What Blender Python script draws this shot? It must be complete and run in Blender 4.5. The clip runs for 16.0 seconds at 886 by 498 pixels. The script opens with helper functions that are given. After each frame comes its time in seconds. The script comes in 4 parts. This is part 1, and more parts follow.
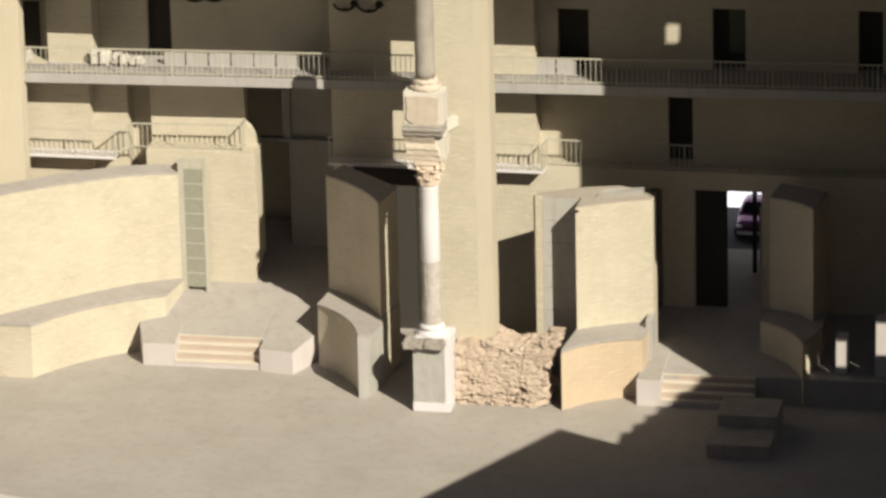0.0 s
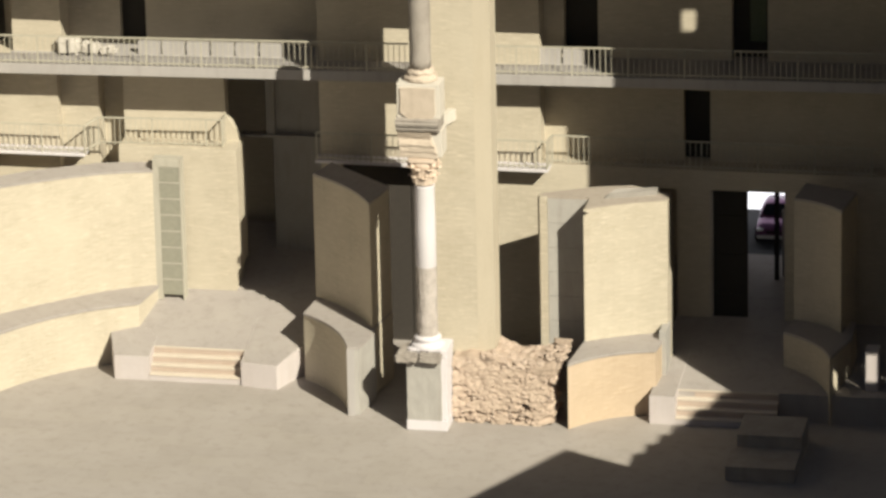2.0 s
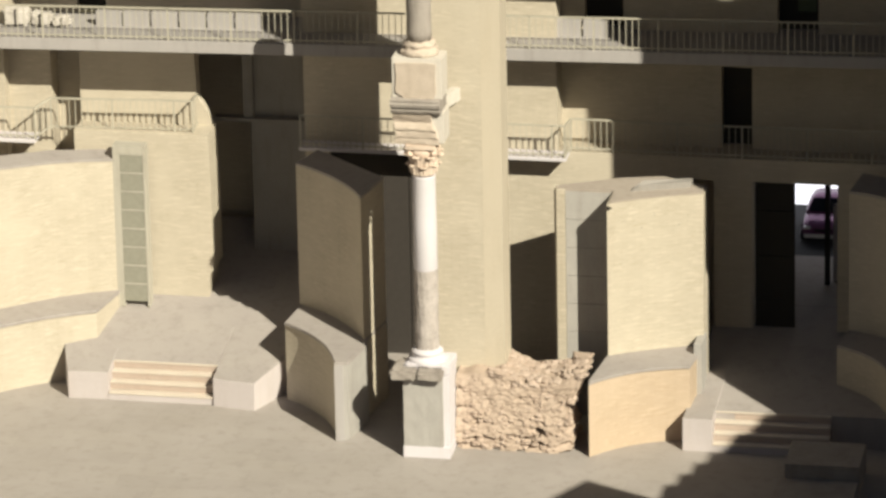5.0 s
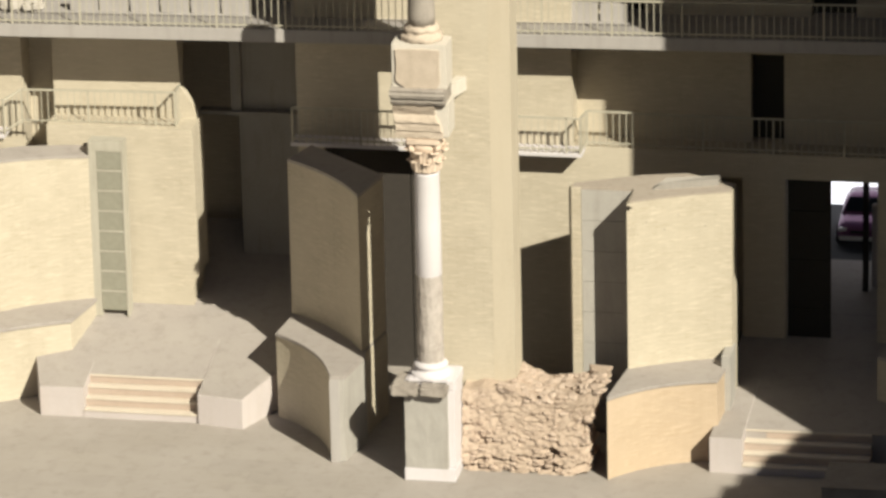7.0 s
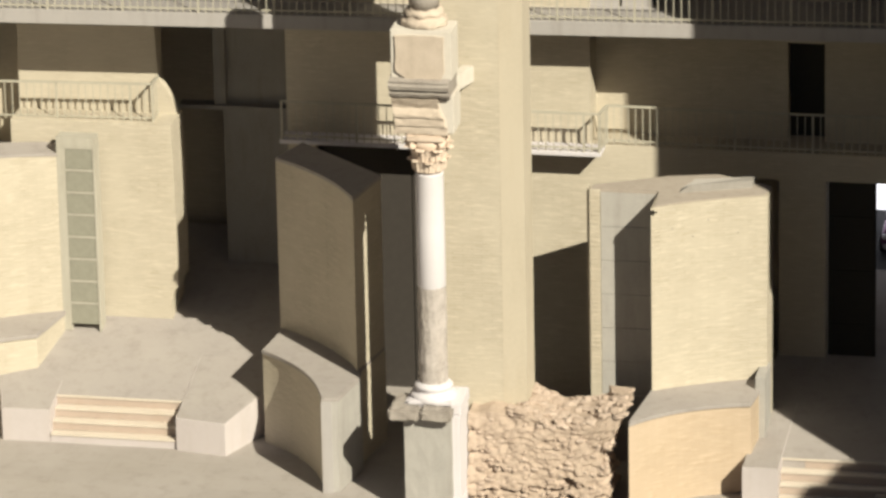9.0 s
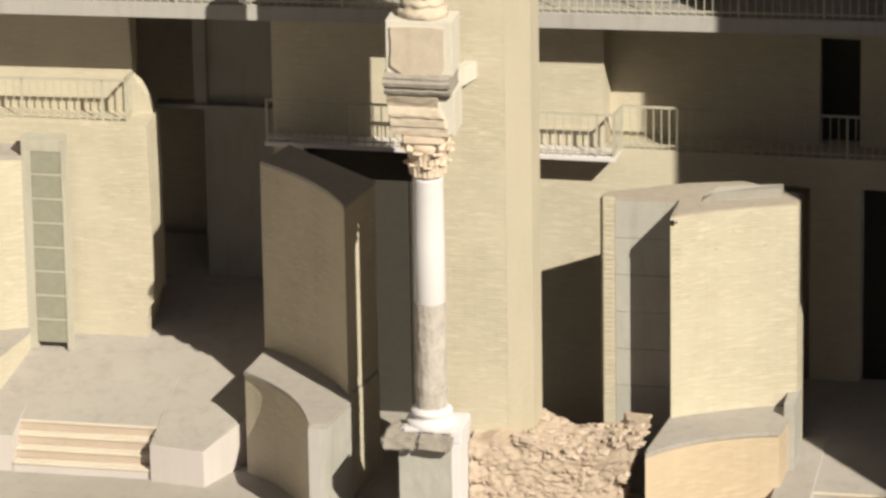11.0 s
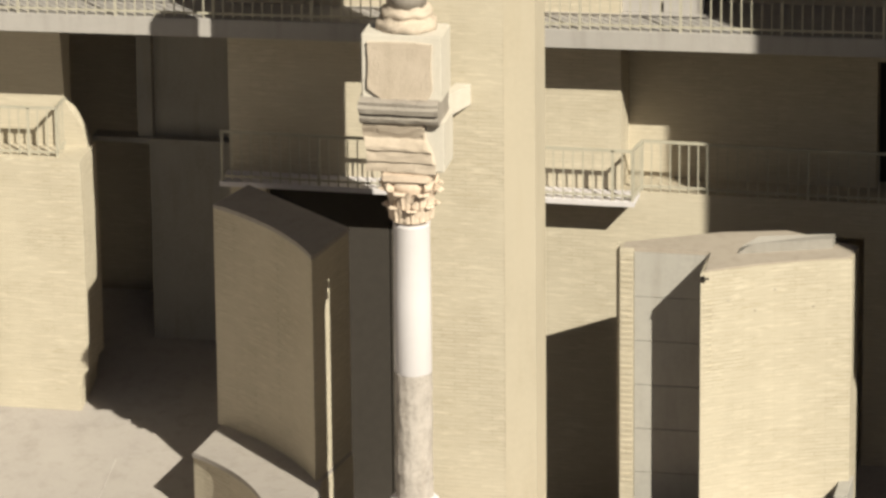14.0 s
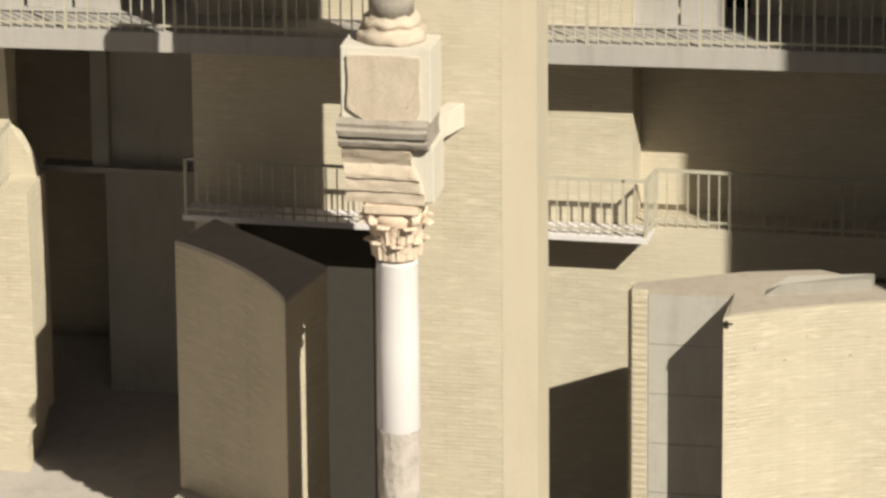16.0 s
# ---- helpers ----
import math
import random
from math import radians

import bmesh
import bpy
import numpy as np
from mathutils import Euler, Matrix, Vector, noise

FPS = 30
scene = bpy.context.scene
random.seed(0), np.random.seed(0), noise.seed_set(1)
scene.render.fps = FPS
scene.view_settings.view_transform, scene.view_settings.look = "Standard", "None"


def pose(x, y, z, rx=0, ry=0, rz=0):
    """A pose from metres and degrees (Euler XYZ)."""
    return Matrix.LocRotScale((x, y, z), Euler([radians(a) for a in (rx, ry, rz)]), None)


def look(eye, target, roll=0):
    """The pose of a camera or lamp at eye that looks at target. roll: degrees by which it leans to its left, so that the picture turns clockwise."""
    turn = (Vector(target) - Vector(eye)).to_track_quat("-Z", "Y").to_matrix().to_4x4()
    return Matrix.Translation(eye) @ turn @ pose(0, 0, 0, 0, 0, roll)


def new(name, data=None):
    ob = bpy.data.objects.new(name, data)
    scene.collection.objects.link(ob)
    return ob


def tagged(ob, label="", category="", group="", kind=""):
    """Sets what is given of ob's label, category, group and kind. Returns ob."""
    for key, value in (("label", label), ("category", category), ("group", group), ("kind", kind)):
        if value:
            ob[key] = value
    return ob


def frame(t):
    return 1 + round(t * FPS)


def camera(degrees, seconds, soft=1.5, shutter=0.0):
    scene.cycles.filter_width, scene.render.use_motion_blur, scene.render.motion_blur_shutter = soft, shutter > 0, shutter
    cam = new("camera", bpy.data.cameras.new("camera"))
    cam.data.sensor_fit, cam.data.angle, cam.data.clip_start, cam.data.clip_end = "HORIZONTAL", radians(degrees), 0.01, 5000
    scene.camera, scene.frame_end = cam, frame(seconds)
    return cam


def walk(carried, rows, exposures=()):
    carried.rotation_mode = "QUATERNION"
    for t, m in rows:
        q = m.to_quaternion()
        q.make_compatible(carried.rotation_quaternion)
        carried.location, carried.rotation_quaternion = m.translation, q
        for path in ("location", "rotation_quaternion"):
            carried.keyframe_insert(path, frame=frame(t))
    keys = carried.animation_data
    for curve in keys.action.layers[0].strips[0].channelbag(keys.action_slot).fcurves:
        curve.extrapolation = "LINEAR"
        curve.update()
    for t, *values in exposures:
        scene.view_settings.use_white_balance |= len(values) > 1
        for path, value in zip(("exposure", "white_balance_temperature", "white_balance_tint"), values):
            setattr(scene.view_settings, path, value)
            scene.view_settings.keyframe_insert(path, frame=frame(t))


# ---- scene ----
cam = camera(9.0, 16.0, soft=2.9)
PATH = [
    (0, (36.216, -183.976, 74.364), (-0.006, 2.954, 5.139), -1.30),
    (0.5, (35.513, -180.296, 72.998), (0.007, 2.972, 5.181), -1.31),
    (1, (34.831, -176.722, 71.673), (0.042, 2.992, 5.217), -1.25),
    (1.5, (34.101, -172.905, 70.256), (0.072, 3.016, 5.265), -1.23),
    (2, (33.428, -169.378, 68.948), (0.099, 3.030, 5.289), -1.21),
    (2.5, (32.725, -165.700, 67.584), (0.102, 3.041, 5.317), -1.07),
    (3, (32.059, -162.215, 66.291), (0.116, 3.049, 5.333), -1.06),
    (3.5, (31.404, -158.781, 65.017), (0.100, 3.042, 5.322), -1.12),
    (4, (30.521, -154.161, 63.303), (0.077, 3.029, 5.298), -1.14),
    (6.5, (27.424, -137.946, 57.288), (-0.062, 3.022, 5.352), -1.24),
    (7, (26.747, -134.403, 55.973), (-0.092, 3.032, 5.395), -1.27),
    (7.5, (26.164, -131.352, 54.841), (-0.127, 3.040, 5.437), -1.32),
    (8, (25.392, -127.309, 53.342), (-0.148, 3.049, 5.473), -1.32),
    (8.5, (24.799, -124.204, 52.190), (-0.186, 3.052, 5.501), -1.29),
    (9, (24.204, -121.093, 51.036), (-0.202, 3.081, 5.589), -1.15),
    (11.5, (21.472, -106.788, 45.729), (-0.165, 3.223, 5.962), -0.85),
    (12, (20.720, -102.854, 44.269), (-0.115, 3.283, 6.102), -0.75),
    (12.5, (20.204, -100.153, 43.267), (-0.097, 3.339, 6.248), -0.76),
    (13, (19.685, -97.436, 42.259), (-0.075, 3.424, 6.474), -0.72),
    (13.5, (19.188, -94.831, 41.293), (-0.034, 3.507, 6.690), -0.57),
    (14, (18.696, -92.259, 40.339), (-0.016, 3.579, 6.886), -0.56),
    (14.5, (18.182, -89.563, 39.339), (0.001, 3.642, 7.059), -0.58),
    (15, (17.692, -87.002, 38.389), (0.039, 3.710, 7.236), -0.55),
    (15.5, (17.214, -84.500, 37.460), (0.077, 3.761, 7.367), -0.57),
    (16, (16.654, -81.568, 36.373), (0.112, 3.820, 7.524), -0.50),
]
walk(cam, [(t, look(e, g, r)) for t, e, g, r in PATH])

# ---- light: late sun from the front right, clear sky ----
SUN_X, SUN_Z = 0.94, 1.03          # per metre towards the audience: to the right, up
sun_way = Vector((SUN_X, -1.0, SUN_Z)).normalized()
world = bpy.data.worlds.new("sky")
scene.world = world
world.use_nodes = True
wn = world.node_tree
sky = wn.nodes.new("ShaderNodeTexSky")
sky.sky_type = "NISHITA"
sky.sun_disc = False
sky.sun_elevation = math.asin(sun_way.z)
sky.sun_rotation = math.atan2(sun_way.x, sun_way.y)
wn.nodes["Background"].inputs["Strength"].default_value = 0.012
wn.links.new(sky.outputs["Color"], wn.nodes["Background"].inputs["Color"])
sun = new("sun", bpy.data.lights.new("sun", "SUN"))
sun.data.energy, sun.data.angle, sun.data.color = 4.9, radians(0.3), (1.0, 0.925, 0.73)
sun.matrix_world = look((60, -80, 70), Vector((60, -80, 70)) - sun_way)
scene.view_settings.exposure = 0.56


# ---- materials ----
def nodes_of(name, rough=0.85, metal=0.0):
    m = bpy.data.materials.new(name)
    m.use_nodes = True
    nt = m.node_tree
    b = nt.nodes["Principled BSDF"]
    b.inputs["Roughness"].default_value = rough
    b.inputs["Metallic"].default_value = metal
    b.inputs["Specular IOR Level"].default_value = 0.25
    return m, nt, b


def add(nt, kind, **values):
    n = nt.nodes.new(kind)
    for k, v in values.items():
        n.inputs[k.replace("_", " ")].default_value = v
    return n


def mixed(nt, fac, a, b, kind="MIX"):
    n = nt.nodes.new("ShaderNodeMix")
    n.data_type, n.blend_type = "RGBA", kind
    for sock, v in ((n.inputs[0], fac), (n.inputs[6], a), (n.inputs[7], b)):
        if hasattr(v, "links") or hasattr(v, "is_linked"):
            nt.links.new(v, sock)
        else:
            sock.default_value = v if isinstance(v, float) else (*v, 1)
    return n.outputs[2]


def ramp(nt, src, lo, hi):
    n = nt.nodes.new("ShaderNodeMapRange")
    n.inputs[1].default_value, n.inputs[2].default_value = lo, hi
    nt.links.new(src, n.inputs[0])
    return n.outputs[0]


def noise_tex(nt, vec, scale, detail=4.0, rough=0.6):
    n = add(nt, "ShaderNodeTexNoise", Scale=scale, Detail=detail, Roughness=rough)
    nt.links.new(vec, n.inputs["Vector"])
    return n.outputs["Fac"]


def relief(nt, b, height, strength, dist):
    n = add(nt, "ShaderNodeBump", Strength=strength, Distance=dist)
    nt.links.new(height, n.inputs["Height"])
    nt.links.new(n.outputs["Normal"], b.inputs["Normal"])


def place(nt, sx=1.0, sy=1.0, sz=1.0):
    g = nt.nodes.new("ShaderNodeNewGeometry")
    m = add(nt, "ShaderNodeMapping", Scale=(sx, sy, sz))
    nt.links.new(g.outputs["Position"], m.inputs["Vector"])
    return m.outputs["Vector"]


def grain(name, dark, light, fine=14.0, broad=0.7, rough=0.88, bump=0.25, stain=(0.5, 0.47, 0.42), stain_at=0.25):
    """Stone, concrete or plaster: broad clouds, fine grain, a few stains."""
    m, nt, b = nodes_of(name, rough)
    p = place(nt)
    f, l = noise_tex(nt, p, fine, 6.0, 0.7), noise_tex(nt, p, broad, 3.0)
    c = mixed(nt, ramp(nt, l, 0.3, 0.7), dark, light)
    c = mixed(nt, ramp(nt, f, 0.35, 0.75), c, light)
    drip = noise_tex(nt, place(nt, 3.0, 3.0, 0.35), 1.2, 4.0)
    s = nt.nodes.new("ShaderNodeMath")
    s.operation = "MULTIPLY"
    nt.links.new(ramp(nt, drip, 0.5, 0.72), s.inputs[0])
    s.inputs[1].default_value = stain_at
    c = mixed(nt, s.outputs[0], c, stain, "MULTIPLY")
    nt.links.new(c, b.inputs["Base Color"])
    relief(nt, b, f, bump, 0.02)
    return m


def brickwork(name, a, c2, joint, course=0.07, length=0.46, bump=0.3):
    """Thin pale bricks in courses, rubbed and streaky, with weathered patches where the joints vanish."""
    m, nt, b = nodes_of(name, 0.9)
    g = nt.nodes.new("ShaderNodeNewGeometry")
    s = nt.nodes.new("ShaderNodeSeparateXYZ")
    nt.links.new(g.outputs["Position"], s.inputs[0])
    u = nt.nodes.new("ShaderNodeMath")
    u.operation = "MULTIPLY_ADD"
    nt.links.new(s.outputs[1], u.inputs[0])
    u.inputs[1].default_value = 0.61
    nt.links.new(s.outputs[0], u.inputs[2])
    v = nt.nodes.new("ShaderNodeCombineXYZ")
    nt.links.new(u.outputs[0], v.inputs[0])
    nt.links.new(s.outputs[2], v.inputs[1])
    t = add(nt, "ShaderNodeTexBrick", Color1=(*a, 1), Color2=(*c2, 1), Mortar=(*joint, 1), Scale=1.0,
            Mortar_Size=0.008, Mortar_Smooth=0.6, Bias=0.0, Brick_Width=length, Row_Height=course)
    nt.links.new(v.outputs[0], t.inputs["Vector"])
    tone = tuple((p + q) / 2 for p, q in zip(a, c2))
    worn = noise_tex(nt, place(nt, 1.0, 1.0, 1.8), 0.9, 5.0, 0.65)
    col = mixed(nt, ramp(nt, worn, 0.36, 0.72), tone, t.outputs["Color"])
    # single bricks and short runs of them, paler or browner than the rest
    pale = noise_tex(nt, place(nt, 2.6, 2.6, 19.0), 1.0, 3.0, 0.6)
    col = mixed(nt, ramp(nt, pale, 0.52, 0.74), col, tuple(min(1, x * 1.14) for x in c2))
    brown = noise_tex(nt, place(nt, 1.9, 1.9, 15.0), 1.35, 4.0, 0.7)
    col = mixed(nt, ramp(nt, brown, 0.55, 0.78), col, (a[0] * 0.85, a[1] * 0.82, a[2] * 0.76))
    broad = noise_tex(nt, place(nt, 1.0, 1.0, 0.7), 0.4, 4.0)
    col = mixed(nt, ramp(nt, broad, 0.42, 0.8), col, tuple(min(1, x * 1.1) for x in c2))
    nt.links.new(col, b.inputs["Base Color"])
    h = nt.nodes.new("ShaderNodeMath")
    h.operation = "MULTIPLY_ADD"
    nt.links.new(t.outputs["Fac"], h.inputs[0])
    h.inputs[1].default_value = -0.6
    nt.links.new(pale, h.inputs[2])
    relief(nt, b, h.outputs[0], bump, 0.012)
    return m


def paving(name):
    m, nt, b = nodes_of(name, 0.9)
    t = add(nt, "ShaderNodeTexBrick", Color1=(0.308, 0.283, 0.266, 1), Color2=(0.335, 0.308, 0.287, 1), Mortar=(0.270, 0.246, 0.227, 1),
            Scale=1.0, Mortar_Size=0.012, Mortar_Smooth=0.6, Brick_Width=2.4, Row_Height=0.8)
    nt.links.new(place(nt), t.inputs["Vector"])
    l = noise_tex(nt, place(nt), 0.35, 4.0)
    f = noise_tex(nt, place(nt), 2.2, 6.0, 0.7)
    c = mixed(nt, ramp(nt, l, 0.35, 0.7), t.outputs["Color"], (0.362, 0.335, 0.322))
    c = mixed(nt, ramp(nt, f, 0.5, 0.8), c, (0.270, 0.246, 0.227))
    nt.links.new(c, b.inputs["Base Color"])
    relief(nt, b, f, 0.15, 0.02)
    return m


def per_piece(name, a, c2, rough=0.9, fine=9.0, bump=0.5):
    m, nt, b = nodes_of(name, rough)
    o = nt.nodes.new("ShaderNodeObjectInfo")
    f = noise_tex(nt, place(nt), fine, 6.0, 0.7)
    c = mixed(nt, o.outputs["Random"], a, c2)
    c = mixed(nt, ramp(nt, f, 0.4, 0.8), c, tuple(x * 0.7 for x in a))
    nt.links.new(c, b.inputs["Base Color"])
    relief(nt, b, f, bump, 0.03)
    return m


def plain(name, col, rough=0.6, metal=0.0):
    m, nt, b = nodes_of(name, rough, metal)
    f = noise_tex(nt, place(nt), 6.0, 4.0)
    c = mixed(nt, ramp(nt, f, 0.35, 0.75), tuple(x * 0.85 for x in col), col)
    nt.links.new(c, b.inputs["Base Color"])
    return m


BRICK = brickwork("pale_brick", (0.436, 0.389, 0.315), (0.494, 0.448, 0.372), (0.289, 0.251, 0.196))
BRICK_WARM = brickwork("warm_brick", (0.440, 0.347, 0.251), (0.480, 0.386, 0.297), (0.386, 0.307, 0.236))
PLASTER = grain("cream_render", (0.465, 0.417, 0.34), (0.53, 0.475, 0.39), 9.0, 0.4, bump=0.12, stain=(0.8, 0.76, 0.68))
CONCRETE = grain("grey_concrete", (0.240, 0.226, 0.213), (0.300, 0.284, 0.268), 16.0, 0.9, bump=0.15)
CAP = grain("grey_coping", (0.307, 0.280, 0.274), (0.360, 0.333, 0.320), 12.0, 0.8, bump=0.15)
SLAB = grain("slab_concrete", (0.333, 0.319, 0.320), (0.386, 0.367, 0.365), 10.0, 0.6, bump=0.1)
WHITE = grain("white_render", (0.581, 0.558, 0.594), (0.627, 0.604, 0.646), 8.0, 0.5, bump=0.08, stain=(0.85, 0.82, 0.76))
MARBLE = grain("white_marble_steps", (0.466, 0.426, 0.427), (0.514, 0.473, 0.479), 9.0, 0.7, bump=0.08, stain=(0.85, 0.8, 0.72))
STONE = grain("grey_limestone", (0.245, 0.221, 0.203), (0.359, 0.326, 0.300), 22.0, 1.6, bump=0.6)
STONE_PALE = grain("pale_pitted_limestone", (0.435, 0.368, 0.305), (0.55, 0.472, 0.405), 26.0, 2.2, bump=0.8)
CARVED = grain("pink_carved_limestone", (0.57, 0.465, 0.385), (0.67, 0.56, 0.475), 18.0, 2.0, bump=0.5)
PANEL = grain("weathered_grey_panel", (0.325, 0.313, 0.301), (0.396, 0.381, 0.365), 12.0, 1.3, bump=0.2)
DRUM = grain("mottled_grey_stone_drum", (0.324, 0.294, 0.277), (0.480, 0.438, 0.422), 12.0, 3.0, bump=0.9, stain=(0.7, 0.66, 0.6))
GROUND = paving("stage_paving")
# unseen ground beyond the paving, dark to cut light bounced onto the walls
OUTER_GROUND = grain("dark_outer_ground", (0.045, 0.043, 0.03), (0.085, 0.075, 0.05), 3.0, 0.08, bump=0.6)
CREAM_RENDER = grain("off_white_render", (0.53, 0.495, 0.455), (0.60, 0.565, 0.52), 9.0, 0.6, bump=0.12, stain=(0.82, 0.78, 0.7))
PANEL_PALE = grain("pale_grey_stone_frame", (0.38, 0.362, 0.315), (0.44, 0.42, 0.37), 10.0, 1.2, bump=0.12)
TREAD = grain("cream_marble_tread", (0.52, 0.465, 0.405), (0.60, 0.54, 0.475), 8.0, 0.9, bump=0.08, stain=(0.85, 0.8, 0.72))
TOP_STONE = grain("dusty_beige_stone_top", (0.33, 0.29, 0.255), (0.385, 0.34, 0.30), 11.0, 0.9, bump=0.12)
STEP = grain("warm_marble_step", (0.385, 0.315, 0.27), (0.45, 0.37, 0.32), 9.0, 0.8, bump=0.1, stain=(0.85, 0.8, 0.72))
RUBBLE = per_piece("rubble_stone", (0.44, 0.35, 0.29), (0.565, 0.465, 0.40), fine=14.0, bump=0.9)
RUBBLE_BED = grain("rubble_mortar", (0.37, 0.295, 0.24), (0.47, 0.38, 0.315), 9.0, 2.4, bump=1.0)
RAIL = plain("cream_painted_steel", (0.46, 0.435, 0.37), 0.5)
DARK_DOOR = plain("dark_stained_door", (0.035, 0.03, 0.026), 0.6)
# dark enough that the closed central doorway reads as deep shade
DARK_GREY = plain("plain_dark_grey", (0.05, 0.044, 0.04), 0.7)
GLASSBLOCK = plain("grey_glazed_panel", (0.29, 0.285, 0.24), 0.4)


# ---- mesh helpers ----
def part(name, bm, material, parent=None, label=""):
    bmesh.ops.recalc_face_normals(bm, faces=bm.faces[:])
    me = bpy.data.meshes.new(name)
    bm.to_mesh(me)
    bm.free()
    me.materials.append(material)
    ob = new(name, me)
    hang(ob, parent)
    return tagged(ob, label)


BASE = {}


def hang(ob, parent):
    """Make ob a part of parent, leaving it where it is in the world."""
    if parent:
        ob.parent = parent
        ob.matrix_parent_inverse = Matrix.Translation(BASE.get(parent.name, (0, 0, 0))).inverted()


def thing(name, at=(0, 0, 0), label="", category="", group="", kind=""):
    ob = new(name)
    ob.location = at
    BASE[ob.name] = Vector(at)
    return tagged(ob, label, category, group, kind)


def box(bm, x0, x1, y0, y1, z0, z1, bevel=0.0, m=None):
    v = bmesh.ops.create_cube(bm, size=1.0, matrix=Matrix.LocRotScale(((x0 + x1) / 2, (y0 + y1) / 2, (z0 + z1) / 2), None,
                                                                     (x1 - x0, y1 - y0, z1 - z0)))["verts"]
    if bevel:
        es = {e for q in v for e in q.link_edges}
        v = bmesh.ops.bevel(bm, geom=list(es), offset=bevel, segments=2, affect="EDGES")["verts"]
    if m:
        bmesh.ops.transform(bm, matrix=m, verts=v)
    return bm


def boxes(*specs, bevel=0.0):
    bm = bmesh.new()
    for s in specs:
        box(bm, *s, bevel=bevel)
    return bm


def prism(outline, z0, z1, bevel=0.0, tops=None):
    """A solid over a plan outline; tops: heights point by point."""
    bm = bmesh.new()
    low = [bm.verts.new((x, y, z0)) for x, y in outline]
    high = [bm.verts.new((x, y, tops[i] if tops else z1)) for i, (x, y) in enumerate(outline)]
    n = len(outline)
    bm.faces.new(low[::-1])
    bm.faces.new(high)
    for i in range(n):
        bm.faces.new((low[i], low[(i + 1) % n], high[(i + 1) % n], high[i]))
    if bevel:
        bmesh.ops.bevel(bm, geom=[e for e in bm.edges if e.verts[0] in high and e.verts[1] in high], offset=bevel, segments=2, affect="EDGES")
    return bm


def profile_wall(outline, y0, y1):
    """A solid over an outline in x and z, from y0 to y1."""
    bm = prism([(x, z) for x, z in outline], -y1, -y0)
    bmesh.ops.transform(bm, matrix=Matrix.Rotation(radians(90), 4, "X"), verts=bm.verts[:])
    return bm


def arc(a, b, bulge, n=12):
    """Plan points from a to b on a curve that leaves the chord by bulge metres to its left."""
    a, b = Vector(a), Vector(b)
    d = b - a
    side = Vector((-d.y, d.x)).normalized()
    return [tuple(a + d * (i / n) + side * bulge * 4 * (i / n) * (1 - i / n)) for i in range(n + 1)]


def lathe(profile, seg=32, at=(0, 0)):
    bm = bmesh.new()
    rings = []
    for r, z in profile:
        rings.append([bm.verts.new((at[0] + r * math.cos(2 * math.pi * i / seg), at[1] + r * math.sin(2 * math.pi * i / seg), z)) for i in range(seg)])
    for a, b in zip(rings, rings[1:]):
        for i in range(seg):
            f = bm.faces.new((a[i], a[(i + 1) % seg], b[(i + 1) % seg], b[i]))
            f.smooth = True
    bm.faces.new(rings[0][::-1])
    bm.faces.new(rings[-1])
    return bm


def roughen(bm, cuts, amount, scale, seed=0):
    bmesh.ops.subdivide_edges(bm, edges=bm.edges[:], cuts=cuts, use_grid_fill=True)
    for v in bm.verts:
        p = v.co * scale + Vector((seed, seed * 2, 0))
        v.co += Vector((noise.noise(p), noise.noise(p + Vector((7, 3, 1))), noise.noise(p + Vector((2, 9, 5))))) * amount
    return bm


FLOOR_0, FLOOR_Y, FLOOR_RISE = 0.84, 3.4, 0.22


def floor_z(y):
    return FLOOR_0 + max(0.0, y - FLOOR_Y) * FLOOR_RISE


# ---- ground and back of the stage ----
ground = part("ground", boxes((-400, 400, -400, 600, -0.5, -0.05)), OUTER_GROUND)
tagged(ground, "unseen outer ground, kept dark to limit bounced light", "ground", kind="structure")
paving_slab = part("pavement", boxes((-45, 45, -13.5, 32, -0.05, 0.0)), GROUND)
tagged(paving_slab, "pale worn stone paving of an open theatre floor", "pavement", kind="structure")
rim_out, rim_in = arc((-22, -6.6), (-6, -11.4), -0.5, 10), arc((-22, -6.9), (-6, -11.7), -0.5, 10)
tagged(part("kerb", prism(rim_out + rim_in[::-1], -0.02, 0.07, 0.01), MARBLE), "low pale stone kerb at the edge of the paving", "kerb", kind="structure")

WALL_L, WALL_R = 7.85, 8.8            # the back wall, left and right of the step in it
# behind the big pillar and to its left
wl = part("wall_back", boxes((-5.0, -4.3, WALL_L, WALL_L + 0.6, 0, 16), (0.4, 2.6, WALL_L, 9.5, 0, 16), (-4.3, 0.4, WALL_L, WALL_L + 0.6, 6.5, 16)), BRICK)
tagged(wl, "pale brick back wall with a tall central doorway", "wall", kind="structure")
wl2 = part("wall_back_left", boxes((-22, -14.15, WALL_L, 9.3, 0, 9.95), (-14.15, -12.85, 8.35, 9.3, 0, 9.95), (-12.85, -12.0, 9.2, 9.3, 0, 9.95), (-12.0, -8.5, 8.8, 9.3, 0, 9.95), (-22, -12.2, 9.3, 9.9, 10.0, 16), (-11.3, -5.0, 9.3, 9.9, 10.0, 16),
                                   (-12.2, -11.3, 9.3, 9.9, 12.3, 16)), BRICK)
tagged(wl2, "pale brick back wall behind the stage balconies", "wall", kind="structure")
